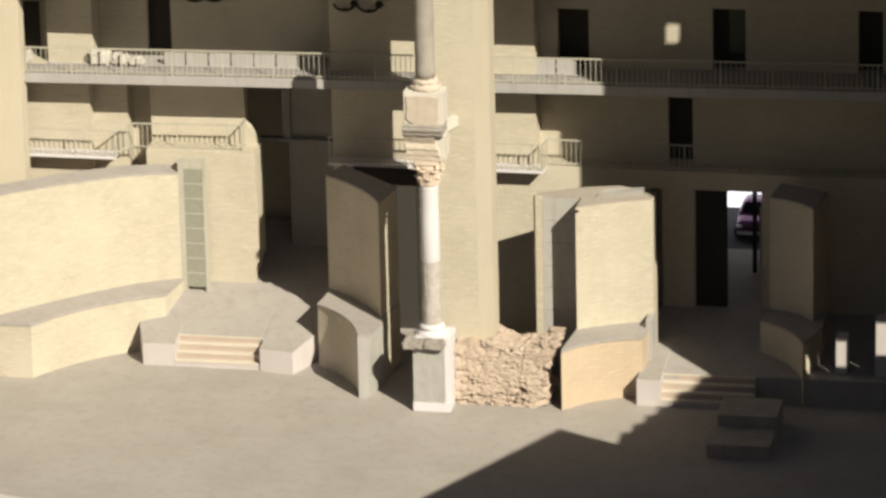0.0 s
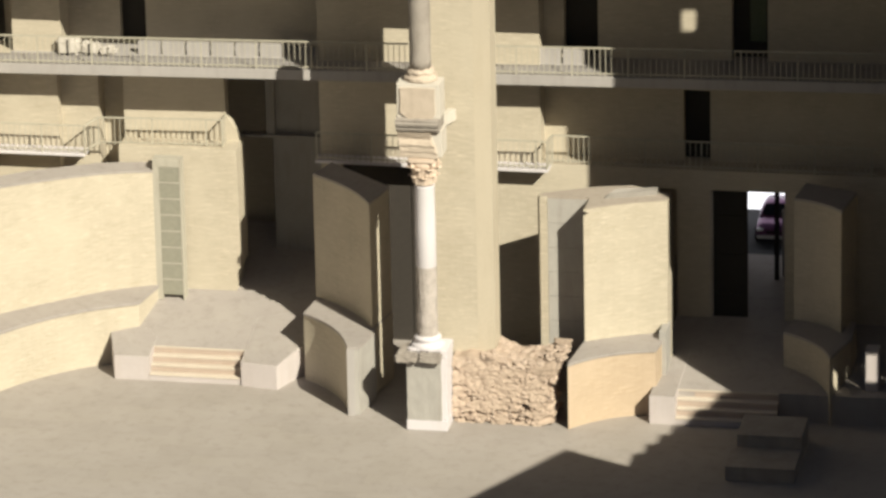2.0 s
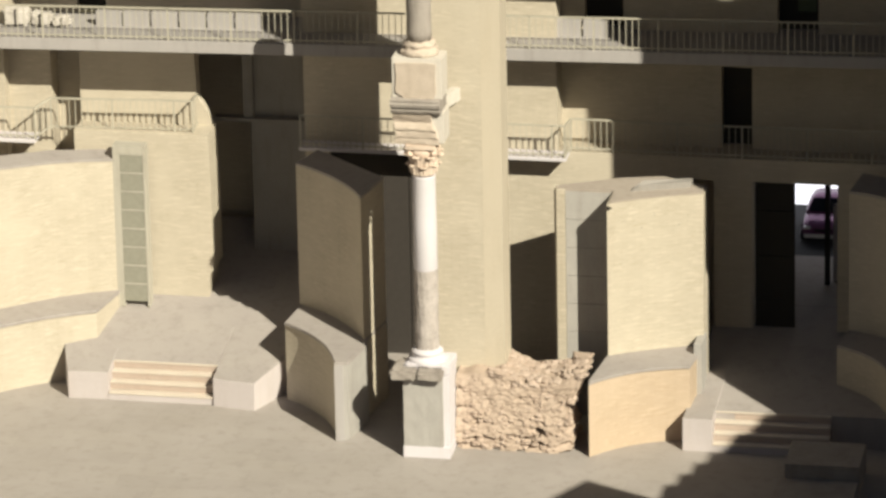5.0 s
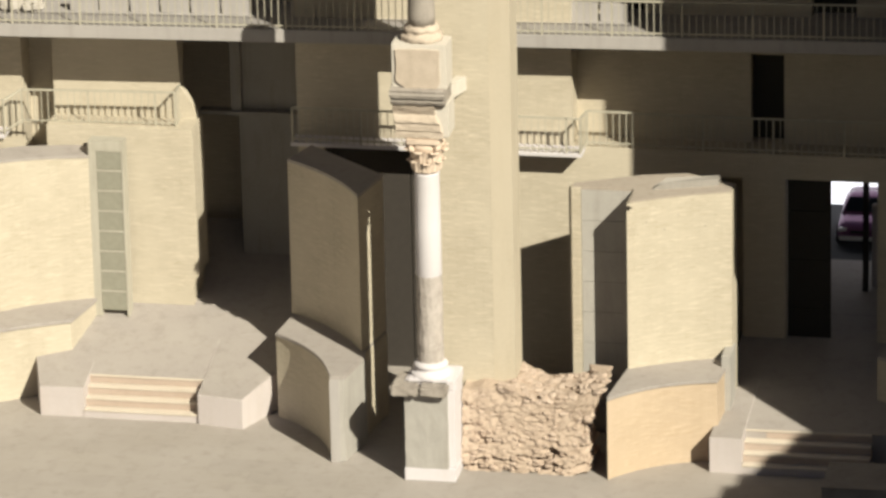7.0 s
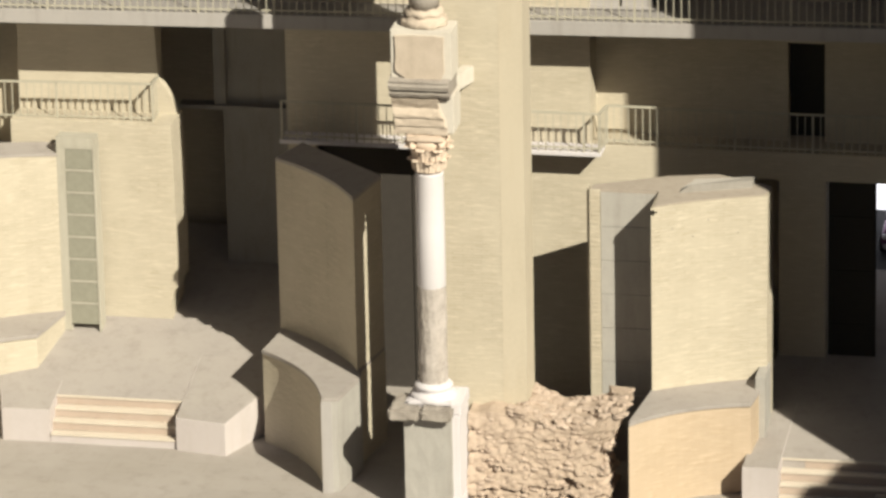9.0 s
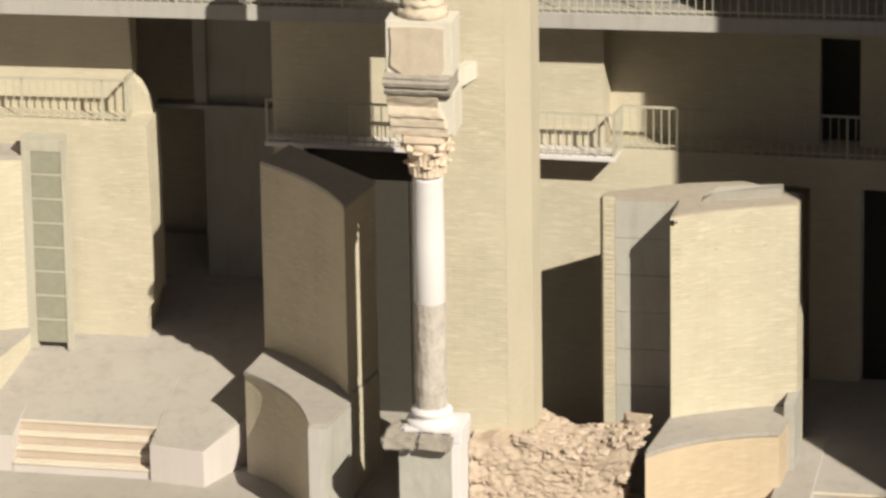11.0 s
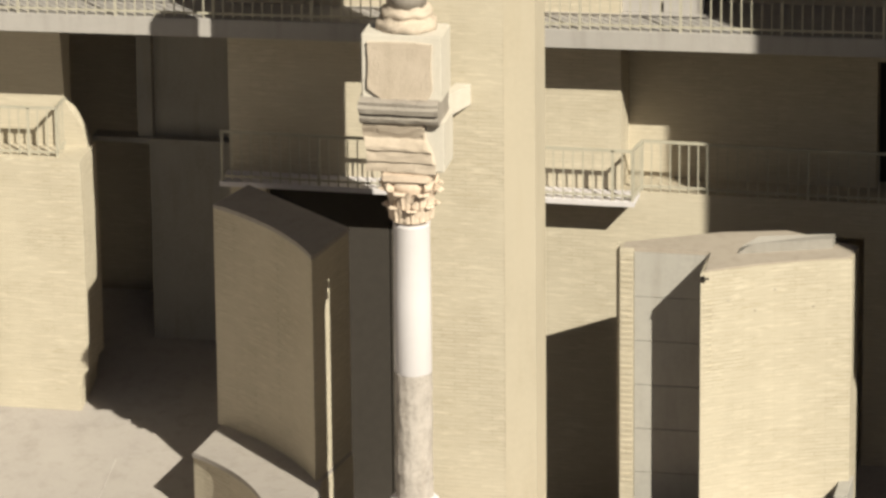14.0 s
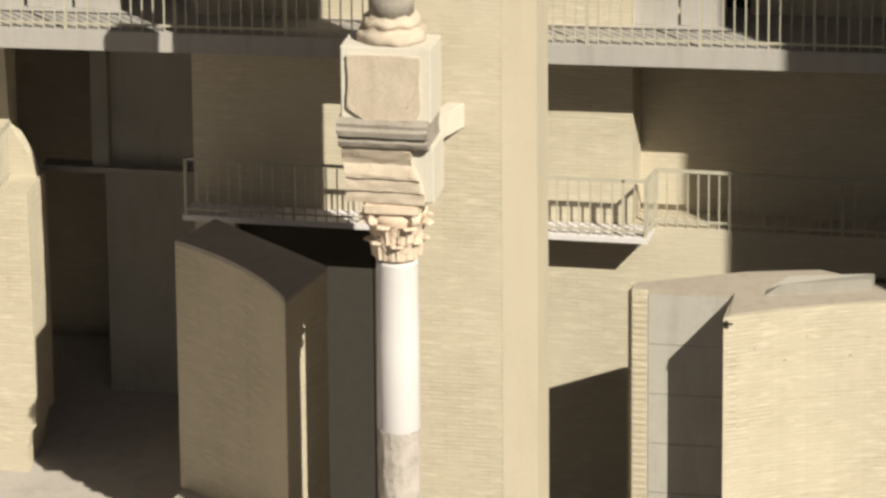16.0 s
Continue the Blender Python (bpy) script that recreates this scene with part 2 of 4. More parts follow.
for nm, spec, lab in (("wall_niche_back", (-9.6, 0.6, 12.5, 12.9, 0, 10), "plain brick wall at the back of the dark recess"),
                      ("wall_niche_left", (-9.6, -9.4, 9.3, 12.5, 0, 10), "plain brick side of the dark recess"),
                      ("wall_niche_middle", (-5.0, -4.8, 8.45, 12.5, 0, 10), "plain brick side of the dark recess"),
                      ("wall_niche_right", (0.4, 0.6, 8.45, 12.5, 0, 10), "plain brick side of the central doorway"),
                      ("ceiling_niche", (-9.6, 0.6, 9.3, 12.9, 9.6, 9.94), "plain ceiling of the dark recess")):
    tagged(part(nm, boxes(spec), BRICK), lab, "wall" if "wall" in nm else "ceiling", kind="structure")
panel = part("wall_niche_panel", boxes((-7.2, -5.05, 10.3, 10.5, 0, 6.48), (-7.1, -5.05, 10.38, 10.5, 6.58, 9.6), (-8.3, -5.05, 10.1, 10.5, 6.48, 6.58), (-7.4, -7.1, 10.2, 10.5, 6.58, 9.6)), CONCRETE)
tagged(panel, "smooth grey partition inside the recess", "wall", kind="structure")
# right: lower storey with the tall doorway, upper storey set back
wr = part("wall_back_right", boxes((2.6, 5.9, WALL_L, 9.5, 0, 6.75), (7.25, 8.4, WALL_L, 9.5, 0, 6.75), (5.9, 7.25, WALL_L, 9.5, 6.05, 6.75), (5.9, 7.25, 9.3, 9.5, 0, 6.05), (10.9, 24, WALL_L, 9.5, 0, 6.75), (8.4, 10.9, WALL_L, 9.5, 6.05, 6.75),
                                   (2.6, 7.35, WALL_R, 9.5, 6.75, 10.0), (8.25, 24, WALL_R, 9.5, 6.75, 10.0), (7.35, 8.25, WALL_R, 9.5, 9.25, 10.0),
                                   (2.6, 3.3, WALL_R, 9.5, 10.0, 16), (4.45, 9.0, WALL_R, 9.5, 10.0, 16), (10.2, 14.3, WALL_R, 9.5, 10.0, 16), (15.2, 24, WALL_R, 9.5, 10, 16),
                                   (3.3, 4.45, WALL_R, 9.5, 12.5, 16), (9.0, 10.2, WALL_R, 9.5, 12.7, 16), (14.3, 15.2, WALL_R, 9.5, 12.8, 16)), BRICK)
tagged(wr, "pale brick back wall with tall doorways", "wall", kind="structure")
# unseen slab that shades the top gallery; its gap passes one sun spot
roof = part("shade_slab", boxes((-24, 10.1, 4.0, 10.5, 15.3, 15.5), (11.5, 24, 4.0, 10.5, 15.3, 15.5), (10.1, 11.5, 7.0, 10.5, 15.3, 15.5), (10.1, 11.5, 4.0, 4.7, 15.3, 15.5)), SLAB)
tagged(roof, "unseen slab added over the top gallery to shade it", "roof", kind="structure")
GALLERY_FALL = 0.0165


def gallery_z(x):
    """Top of the upper gallery's floor, which falls slightly to the left."""
    return 10.21 + GALLERY_FALL * x


slab_mesh = boxes((-22, 22, 6.7, 9.3, -0.36, 0.0), bevel=0.012)
for v in slab_mesh.verts:
    v.co.z += gallery_z(v.co.x)
slab = part("gallery_slab", slab_mesh, SLAB)
tagged(slab, "pale concrete floor slab of the upper gallery", "floor", kind="structure")

# ---- shade from the right: unseen stepped wall and tower, added to cast it ----
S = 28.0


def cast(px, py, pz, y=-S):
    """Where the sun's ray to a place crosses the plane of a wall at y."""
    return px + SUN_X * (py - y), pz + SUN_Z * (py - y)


# the wanted edge of the shade on the ground: a long slope, a dip, then even notches
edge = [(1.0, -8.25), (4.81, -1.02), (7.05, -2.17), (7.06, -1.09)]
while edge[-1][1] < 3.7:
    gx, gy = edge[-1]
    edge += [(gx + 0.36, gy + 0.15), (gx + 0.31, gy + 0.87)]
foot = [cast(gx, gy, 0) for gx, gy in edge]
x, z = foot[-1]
# outline of the unseen wall, projected back from that edge
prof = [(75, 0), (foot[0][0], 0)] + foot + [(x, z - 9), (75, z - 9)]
side = part("shade_wall_stepped", profile_wall(prof, -S - 0.5, -S), BRICK)
tagged(side, "unseen stepped wall shaped to cast the shade on the ground", "wall", kind="structure")
# openings in the unseen tower, placed so sun spots land where wanted
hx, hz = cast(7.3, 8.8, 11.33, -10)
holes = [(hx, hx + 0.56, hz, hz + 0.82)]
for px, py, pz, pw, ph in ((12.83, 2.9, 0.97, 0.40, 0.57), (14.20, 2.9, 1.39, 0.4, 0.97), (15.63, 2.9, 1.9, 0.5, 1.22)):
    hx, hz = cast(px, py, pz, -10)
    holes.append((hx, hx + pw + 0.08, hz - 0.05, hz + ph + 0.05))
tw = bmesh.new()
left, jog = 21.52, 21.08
# upper part juts left to fit the shade's edge on the back wall
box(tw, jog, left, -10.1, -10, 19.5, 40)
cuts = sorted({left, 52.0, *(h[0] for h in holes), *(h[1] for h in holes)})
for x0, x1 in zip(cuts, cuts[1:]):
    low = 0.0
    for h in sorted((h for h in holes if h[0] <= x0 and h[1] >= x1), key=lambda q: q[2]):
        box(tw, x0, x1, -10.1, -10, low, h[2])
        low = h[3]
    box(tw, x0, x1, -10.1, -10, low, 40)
tower = part("shade_wall_tower", tw, BRICK)
tagged(tower, "unseen tall thin wall with openings that let sun spots through", "wall", kind="structure")
# unseen screens left and right: they keep skylight off the shaded galleries
ws = part("screen_wall_right", boxes((17.5, 18.0, 1.5, 9.5, 0, 22)), BRICK)
tagged(ws, "unseen plain brick wall added to block skylight from the side", "wall", kind="structure")
ws = part("screen_wall_left", boxes((-23.0, -22.0, -6.0, 10.5, 0, 22)), BRICK)
tagged(ws, "unseen plain brick wall added to block skylight from the side", "wall", kind="structure")

# ---- left: podium, curved wall, tall wall ----
a1 = arc((-15.05, 1.4), (-10.9, 5.1), 0.45, 14)
podium = thing("podium", (-13, 4, 0), "long curved brick podium with a grey stone coping", "podium", "curved podiums")
part("body", prism([(-22, 1.4)] + a1 + [(-10.6, 7.0), (-22, 7.0)], 0, 2.02), BRICK, podium)
part("coping", prism([(-22, 1.36)] + [(x + 0.03, y - 0.03) for x, y in a1] + [(-10.55, 7.0), (-22, 7.0)], 2.02, 2.12, 0.03), CAP, podium, "grey worn stone coping")

curve = [(-17.6, 0.9), (-15.78, 2.83), (-14.9, 3.72), (-14.03, 4.52), (-13.1, 5.32), (-12.26, 5.98), (-11.45, 6.45), (-10.62, 6.82)]
back_c = [(-10.75, 7.75), (-12.6, 6.9), (-14.5, 5.4), (-16.3, 3.5), (-18.3, 1.6)]
cw = thing("curved_wall", (-13, 5.5, 2.12), "tall curved pale brick wall standing on the podium", "wall", "tall stage walls")
def curve_top(x):
    return 6.27 - 0.085 * (x + 10.6)


rim = [(x, y - 0.02) for x, y in curve] + back_c
part("face", prism(curve + back_c, 2.12, 0, tops=[curve_top(x) - 0.07 for x, y in curve + back_c]), BRICK, cw)
top_slab = prism(rim, 0.0, 0.07, 0.02)
for v in top_slab.verts:
    v.co.z += curve_top(v.co.x) - 0.07
part("coping", top_slab, CAP, cw, "grey stone coping")

# glazed strip between the curved wall and the tall wall
strip = thing("glazed_strip", (-10.1, 7.0, 1.6), "narrow upright strip of grey glazed panels", "window")
part("frame", boxes((-10.66, -10.44, 6.80, 7.25, 1.6, 6.46), (-9.74, -9.68, 6.80, 7.25, 1.6, 6.46), (-10.66, -9.68, 6.80, 7.25, 6.46, 6.7), bevel=0.006), PANEL_PALE, strip)
for i in range(8):
    z = 1.78 + i * 0.585
    part("pane", boxes((-10.44, -9.74, 6.815, 6.9, z, z + 0.535), bevel=0.012), GLASSBLOCK, strip)
    part("transom", boxes((-10.44, -9.74, 6.805, 7.18, z + 0.535, z + 0.585)), PANEL_PALE, strip)

tall = thing("tall_wall", (-9.2, 8, 1.5), "tall pale brick wall end rising to the lower gallery", "wall", "tall stage walls")
part("face", profile_wall([(-9.84, 0.5), (-8.0, 0.5), (-8.02, 2.2), (-7.96, 2.5), (-7.86, 2.62), (-7.86, 5.4), (-7.9, 6.87), (-12.0, 6.87), (-12.0, 0.5)], 7.55, 8.8), BRICK, tall)
upper = thing("gallery_wall", (-10.2, 8.7, 6.87), "pale brick wall end with a chamfered corner above the gallery floor", "wall")
part("face", profile_wall([(-12.0, 6.87), (-7.98, 6.87), (-8.08, 7.25), (-8.42, 7.8), (-8.5, 9.95), (-12.0, 9.95)], 8.5, 8.8), BRICK, upper)

# far left pillar
lp = thing("pillar", (-17.5, 7.0, 0), "broad square pillar in cream render", "pillar", "big pillars")
part("shaft", boxes((-19.5, -16.3, 6.2, 7.0, 0, 16), bevel=0.02), PLASTER, lp)


# ---- stage floors and steps ----
def stage(name, outline, fl, label):
    return tagged(part(name, prism(outline, 0, 0, 0.0, [fl(y) for x, y in outline]), CAP), label, "floor", kind="structure")


stage("floor_stage_left", [(-10.15, 4.02), (-6.95, 4.0), (-6.95, 4.6), (-4.4, 6.0), (-4.4, 12.0), (-12.6, 12.0), (-12.6, 5.5)], floor_z, "dusty grey stone stage floor rising to the back")


def floor_r(y):
    return 0.98 + max(0.0, y - 2.4) * 0.09


stage("floor_stage_right", [(8.05, 2.36), (11.4, 2.4), (16, 2.4), (16, 13.0), (7.2, 13.0), (7.2, 5.2), (8.05, 5.2)], floor_r, "dusty grey stone stage floor in shade")


def stairs(x0, x1, y0, cheeks, group, n, top, depth):
    st = thing("staircase", ((x0 + x1) / 2, y0, 0), "short flight of pale stone steps between low side blocks", "stairs", group)
    tread, rise = depth / n, top / n
    for i in range(n):
        front, deep = y0 + tread * i - 0.025, y0 + (tread * (i + 1) - 0.005 if i < n - 1 else depth + 0.1)
        part("tread", prism([(x0 + 0.004, front), (x1 - 0.004, front - 0.02), (x1 - 0.004, deep), (x0 + 0.004, deep)], rise * (i + 1) - 0.05, rise * (i + 1), 0.012), TREAD, st, "worn cream marble tread")
        part("step", prism([(x0, y0 + tread * i), (x1, y0 + tread * i - 0.02), (x1, y0 + depth + 0.1), (x0, y0 + depth + 0.1)], rise * i, rise * (i + 1) - 0.05), STEP if i else MARBLE, st, "warm pinkish marble step" if i else "pale marble bottom step")
    for outline, fl in cheeks:
        part("side_block", prism(outline, 0, 0, 0.0, [fl(y) for x, y in outline]), MARBLE, st)
        part("block_top", lid([(x, y) for x, y in outline], fl), CAP, st, "dusty grey top of the side block")
    return st


def lid(outline, fl):
    bm = bmesh.new()
    cx, cy = sum(p[0] for p in outline) / len(outline), sum(p[1] for p in outline) / len(outline)
    q = [(cx + (x - cx) * 0.985, cy + (y - cy) * 0.985) for x, y in outline]
    lo = [bm.verts.new((x, y, fl(y) - 0.02)) for x, y in q]
    hi = [bm.verts.new((x, y, fl(y) + 0.008)) for x, y in q]
    bm.faces.new(hi)
    for i in range(len(q)):
        bm.faces.new((lo[i], lo[(i + 1) % len(q)], hi[(i + 1) % len(q)], hi[i]))
    return bm


stairs(-10.15, -6.95, 3.26, [([(-11.36, 3.25), (-10.15, 3.28), (-10.15, 4.6), (-12.4, 6.6)], floor_z),
                             ([(-6.95, 3.16), (-5.68, 2.94), (-5.06, 4.45), (-4.95, 5.2), (-5.2, 6.6), (-6.95, 6.0)], floor_z)], "stage steps", 4, 0.972, 1.0)
stairs(8.05, 11.4, 1.62, [([(7.2, 1.6), (8.05, 1.6), (8.05, 5.3), (7.5, 5.3), (7.45, 4.2), (7.2, 2.5)], floor_r)], "stage steps", 4, 0.972, 1.0)

# ---- middle: curved bench with the tall wall above it ----
mb = thing("podium", (-3.4, 3.2, 0), "short curved brick podium with a grey end face, half in shade", "podium", "curved podiums")
A, B, C, D = (-4.92, 4.0), (-2.80, 1.02), (-2.2, 2.55), (-4.72, 5.6)
inner = arc(A, B, 0.34, 14)
part("body", prism(inner + [(-2.45, 1.1), C, (-2.26, 3.1), (-1.98, 4.6), (-4.4, 6.8), D], 0, 2.34), BRICK, mb)
part("coping", prism([(x - 0.02, y - 0.03) for x, y in inner] + [(-2.42, 1.04), (C[0] + 0.03, C[1]), (-2.27, 3.1), (-2.0, 4.6), (-4.4, 6.8), (D[0], D[1] + 0.02)], 2.34, 2.43, 0.025), CAP, mb, "pale grey stone coping")
part("front_edge", prism([(-2.83, 0.96), (-2.58, 0.99), (-2.58, 1.1), (-2.83, 1.06)], 0.0, 2.33), SLAB, mb, "cream rendered front edge")
part("end_face", prism([(-2.82, 0.985), (-2.44, 1.03), (-2.16, 2.55), (-2.2, 2.56), (-2.46, 1.1), (-2.8, 1.03)], 0.02, 2.335), PANEL, mb, "smooth grey end face")

mw = thing("curved_wall", (-3.5, 4.3, 2.43), "tall curved brick wall in shade standing on the podium", "wall", "tall stage walls")
face = arc((-4.8, 5.55), (-2.33, 2.88), 0.24, 12)
part("face", prism(face + [(-2.28, 3.1), (-2.0, 4.6), (-4.4, 6.8)], 2.43, 6.78), BRICK, mw)
part("coping", prism([(x, y - 0.02) for x, y in face] + [(-2.26, 3.1), (-1.98, 4.6), (-4.4, 6.8)], 6.78, 6.86, 0.02), CAP, mw, "grey stone coping")
# ---- big pillar ----
bp = thing("pillar", (0.6, 2.2, 0), "broad square brick pillar with a rendered edge band", "pillar", "big pillars")
part("shaft", boxes((-0.42, 1.46, 1.78, 2.8, 0, 17)), BRICK, bp)
part("edge_band", boxes((1.46, 2.03, 1.776, 2.8, 0, 17)), PLASTER, bp, "smooth cream rendered edge")

# ---- antique column on its pedestal ----
pd = thing("pedestal", (0.02, 0.6, 0), "square pedestal of grey ancient stone patched in white render", "pedestal")
part("plinth", boxes((-0.655, 0.715, -0.015, 1.27, 0, 0.36), bevel=0.015), WHITE, pd, "white rendered plinth")
die = roughen(boxes((-0.62, 0.52, 0.0, 0.3, 0.36, 2.45)), 7, 0.012, 4.0)
part("stone_front", die, PANEL, pd, "weathered grey stone slab")
part("core", boxes((-0.60, 0.70, 0.1, 1.25, 0.36, 2.5), bevel=0.02), WHITE, pd, "white render core")
cap = bmesh.new()
for x0, x1, dy in ((-0.95, -0.22, 0.0), (-0.19, 0.55, 0.02)):
    b2 = boxes((x0, x1, -0.28 + dy, 0.9, 2.43, 2.74), bevel=0.06)
    roughen(b2, 3, 0.035, 5.0, x0)
    me = bpy.data.meshes.new("tmp")
    b2.to_mesh(me)
    b2.free()
    cap.from_mesh(me)
    bpy.data.meshes.remove(me)
part("moulding", cap, STONE, pd, "broken grey stone moulding")
part("top", boxes((-0.62, 0.72, 0.15, 1.3, 2.5, 2.8), bevel=0.03), WHITE, pd, "white render top")

col = thing("column", (0, 0.6, 2.74), "antique column, rough grey stone below and white restored shaft above", "column")
part("base", lathe([(0.53, 2.76), (0.55, 2.80), (0.55, 2.90), (0.50, 2.93), (0.44, 2.96), (0.41, 3.02), (0.44, 3.05), (0.46, 3.09), (0.44, 3.14), (0.38, 3.17), (0.34, 3.2)], 40, (0, 0.6)), WHITE, col, "white moulded base")
part("plinth", roughen(boxes((-0.54, 0.54, 0.08, 1.1, 2.74, 2.84), bevel=0.02), 2, 0.012, 5.0), WHITE, col, "square white plinth")
sh = lathe([(0.335, 3.15 + i * 0.041) for i in range(61)], 56, (0, 0.6))
for v in sh.verts:
    d = Vector((v.co.x, v.co.y - 0.6, 0))
    ang = math.atan2(d.y, d.x)
    n = noise.noise(Vector((v.co.x * 5, v.co.y * 5, v.co.z * 2.4))) * 0.02 + noise.noise(Vector((v.co.x * 14, v.co.y * 14, v.co.z * 9))) * 0.012
    n += 0.004 * math.sin(14 * ang + v.co.z * 2.5)
    v.co += d.normalized() * n
part("lower_shaft", sh, DRUM, col, "rough pitted grey stone drum with worn flutes")
part("upper_shaft", lathe([(0.335, 5.58), (0.342, 5.60), (0.338, 7.0), (0.328, 8.36), (0.335, 8.42)], 48, (0, 0.6)), WHITE, col, "smooth white restored shaft")
capital = part("capital", lathe([(0.31, 8.44), (0.345, 8.47), (0.335, 8.52), (0.345, 8.85), (0.40, 9.1), (0.45, 9.24)], 32, (0, 0.6)), CARVED, col, "carved pinkish leaf capital, chipped")


def leaf(ang, z0, h, r0, w, curl):
    """One curled acanthus leaf, a closed slab with a lobed rim, leaning out from the bell."""
    bm = bmesh.new()
    skins = []
    for back in (0, 1):
        rows = []
        for i in range(9):
            t = i / 8
            rad = r0 + 0.035 + curl * t ** 2.4 - 0.05 * back
            z = z0 + h * (t if t < 0.8 else 0.8 - (t - 0.8) * 0.55) - (0.02 * back if t > 0.7 else 0)
            half = w * (0.8 + 0.35 * math.sin(math.pi * min(1, t * 0.95))) * (1 - 0.5 * t ** 3) * (1 + 0.14 * math.sin(i * 2.4))
            row = []
            for j in (-1, -0.6, -0.2, 0, 0.2, 0.6, 1):
                rib = 0.02 * (1 - j * j) + (0.018 if j == 0 else 0) - (0.014 if abs(j) == 0.2 else 0)
                q, turn = rad + (0 if back else rib), ang + j * half / r0
                row.append(bm.verts.new((q * math.cos(turn), 0.6 + q * math.sin(turn), z)))
            rows.append(row)
        skins.append(rows)
    n, m = 9, 7
    for rows in skins:
        for i in range(n - 1):
            for j in range(m - 1):
                bm.faces.new((rows[i][j], rows[i][j + 1], rows[i + 1][j + 1], rows[i + 1][j]))
    border = [(i, 0) for i in range(n)] + [(n - 1, j) for j in range(1, m)] + [(i, m - 1) for i in range(n - 2, -1, -1)] + [(0, j) for j in range(m - 2, 0, -1)]
    for (i, j), (k, l) in zip(border, border[1:] + border[:1]):
        bm.faces.new((skins[0][i][j], skins[0][k][l], skins[1][k][l], skins[1][i][j]))
    return bm


for i in range(8):
    part("leaf", leaf(2 * math.pi * i / 8 + 0.2, 8.48, 0.40 + 0.03 * math.sin(i * 3), 0.325, 0.125, 0.14), CARVED, capital)
    part("leaf", leaf(2 * math.pi * (i + 0.5) / 8 + 0.2, 8.76, 0.46 + 0.04 * math.sin(i * 5), 0.36, 0.135, 0.20), CARVED, capital)
for i in range(4):
    a = math.pi / 4 + i * math.pi / 2
    vb = bmesh.new()
    bmesh.ops.create_cone(vb, cap_ends=True, segments=14, radius1=0.10, radius2=0.08, depth=0.13,
                          matrix=Matrix.Translation((0.47 * math.cos(a), 0.6 + 0.47 * math.sin(a), 9.17)) @ Matrix.Rotation(a, 4, "Z") @ Matrix.Rotation(radians(90), 4, "X"))
    part("volute", vb, CARVED, capital)
part("abacus", roughen(boxes((-0.46, 0.44, 0.14, 1.06, 9.24, 9.46), bevel=0.05), 3, 0.02, 5.0), CARVED, capital)

en = thing("entablature_block", (0, 0.7, 9.46), "stacked ancient cornice stones set in white render above the capital", "entablature")
arch = bmesh.new()
ring = [(0.16, 9.46), (0.16, 9.64), (0.12, 9.66), (0.12, 9.86), (0.08, 9.88), (0.08, 9.94), (0.16, 10.10), (0.05, 10.34), (0.9, 10.34), (0.9, 9.46)]
va = [arch.verts.new((-0.76 + (0.06 if 9.5 < z < 10.0 else 0), y, z)) for y, z in ring]
vb2 = [arch.verts.new((0.46 - (0.12 if z > 9.9 else -0.08 if z < 9.66 else 0), y, z)) for y, z in ring]
arch.faces.new(va)
arch.faces.new(vb2[::-1])
for i in range(len(ring)):
    arch.faces.new((va[i], va[(i + 1) % len(ring)], vb2[(i + 1) % len(ring)], vb2[i]))
part("architrave", roughen(arch, 6, 0.022, 8.0), STONE_PALE, en, "grey stepped architrave stone with broken edges")
part("render_core", boxes((-0.62, 0.68, 0.2, 1.05, 9.48, 10.4), bevel=0.02), CREAM_RENDER, en, "white render infill")
co = bmesh.new()
ring = [(0.10, 10.36), (0.02, 10.41), (-0.02, 10.49), (0.0, 10.56), (-0.08, 10.60), (-0.10, 10.69), (-0.06, 10.74), (-0.08, 10.80), (0.10, 10.85), (1.0, 10.85), (1.0, 10.36)]
va = [co.verts.new((-0.80, y, z)) for y, z in ring]
vb2 = [co.verts.new((0.62, y, z)) for y, z in ring]
co.faces.new(va)
co.faces.new(vb2[::-1])
for i in range(len(ring)):
    co.faces.new((va[i], va[(i + 1) % len(ring)], vb2[(i + 1) % len(ring)], vb2[i]))
part("cornice", roughen(co, 6, 0.02, 8.0, 3), STONE, en, "grey moulded cornice, worn")
part("upper_core", boxes((-0.77, 0.66, 0.12, 0.98, 10.8, 12.0), bevel=0.02), CREAM_RENDER, en, "white render block")
pan = profile_wall([(-0.66, 11.02), (-0.40, 10.84), (0.42, 10.84), (0.50, 11.0), (0.48, 11.5), (0.50, 11.86), (0.05, 11.88), (-0.66, 11.86), (-0.63, 11.4)], 0.06, 0.3)
part("inset_stone", roughen(pan, 6, 0.012, 9.0, 5), STONE_PALE, en, "pale pitted stone set into the render")
part("console", prism([(0.42, 0.9), (0.6, 0.92), (0.87, 1.77), (0.6, 1.77)], 10.27, 10.66, 0.01), CREAM_RENDER, en, "white tie beam into the pillar")

uc = thing("column", (0, 0.65, 12.02), "upper antique column of rough stone on a round base", "column")
part("base", roughen(lathe([(0.53, 12.00), (0.55, 12.06), (0.53, 12.15), (0.46, 12.18), (0.42, 12.24), (0.46, 12.28), (0.46, 12.34), (0.37, 12.40), (0.35, 12.44)], 28, (-0.06, 0.65)), 1, 0.055, 4.5), STONE_PALE, uc, "worn round stone base")
part("shaft", lathe([(0.35 + 0.008 * math.sin(i * 1.7), 12.40 + i * 0.25) for i in range(17)], 36, (-0.06, 0.65)), STONE, uc, "rough grey stone drum")

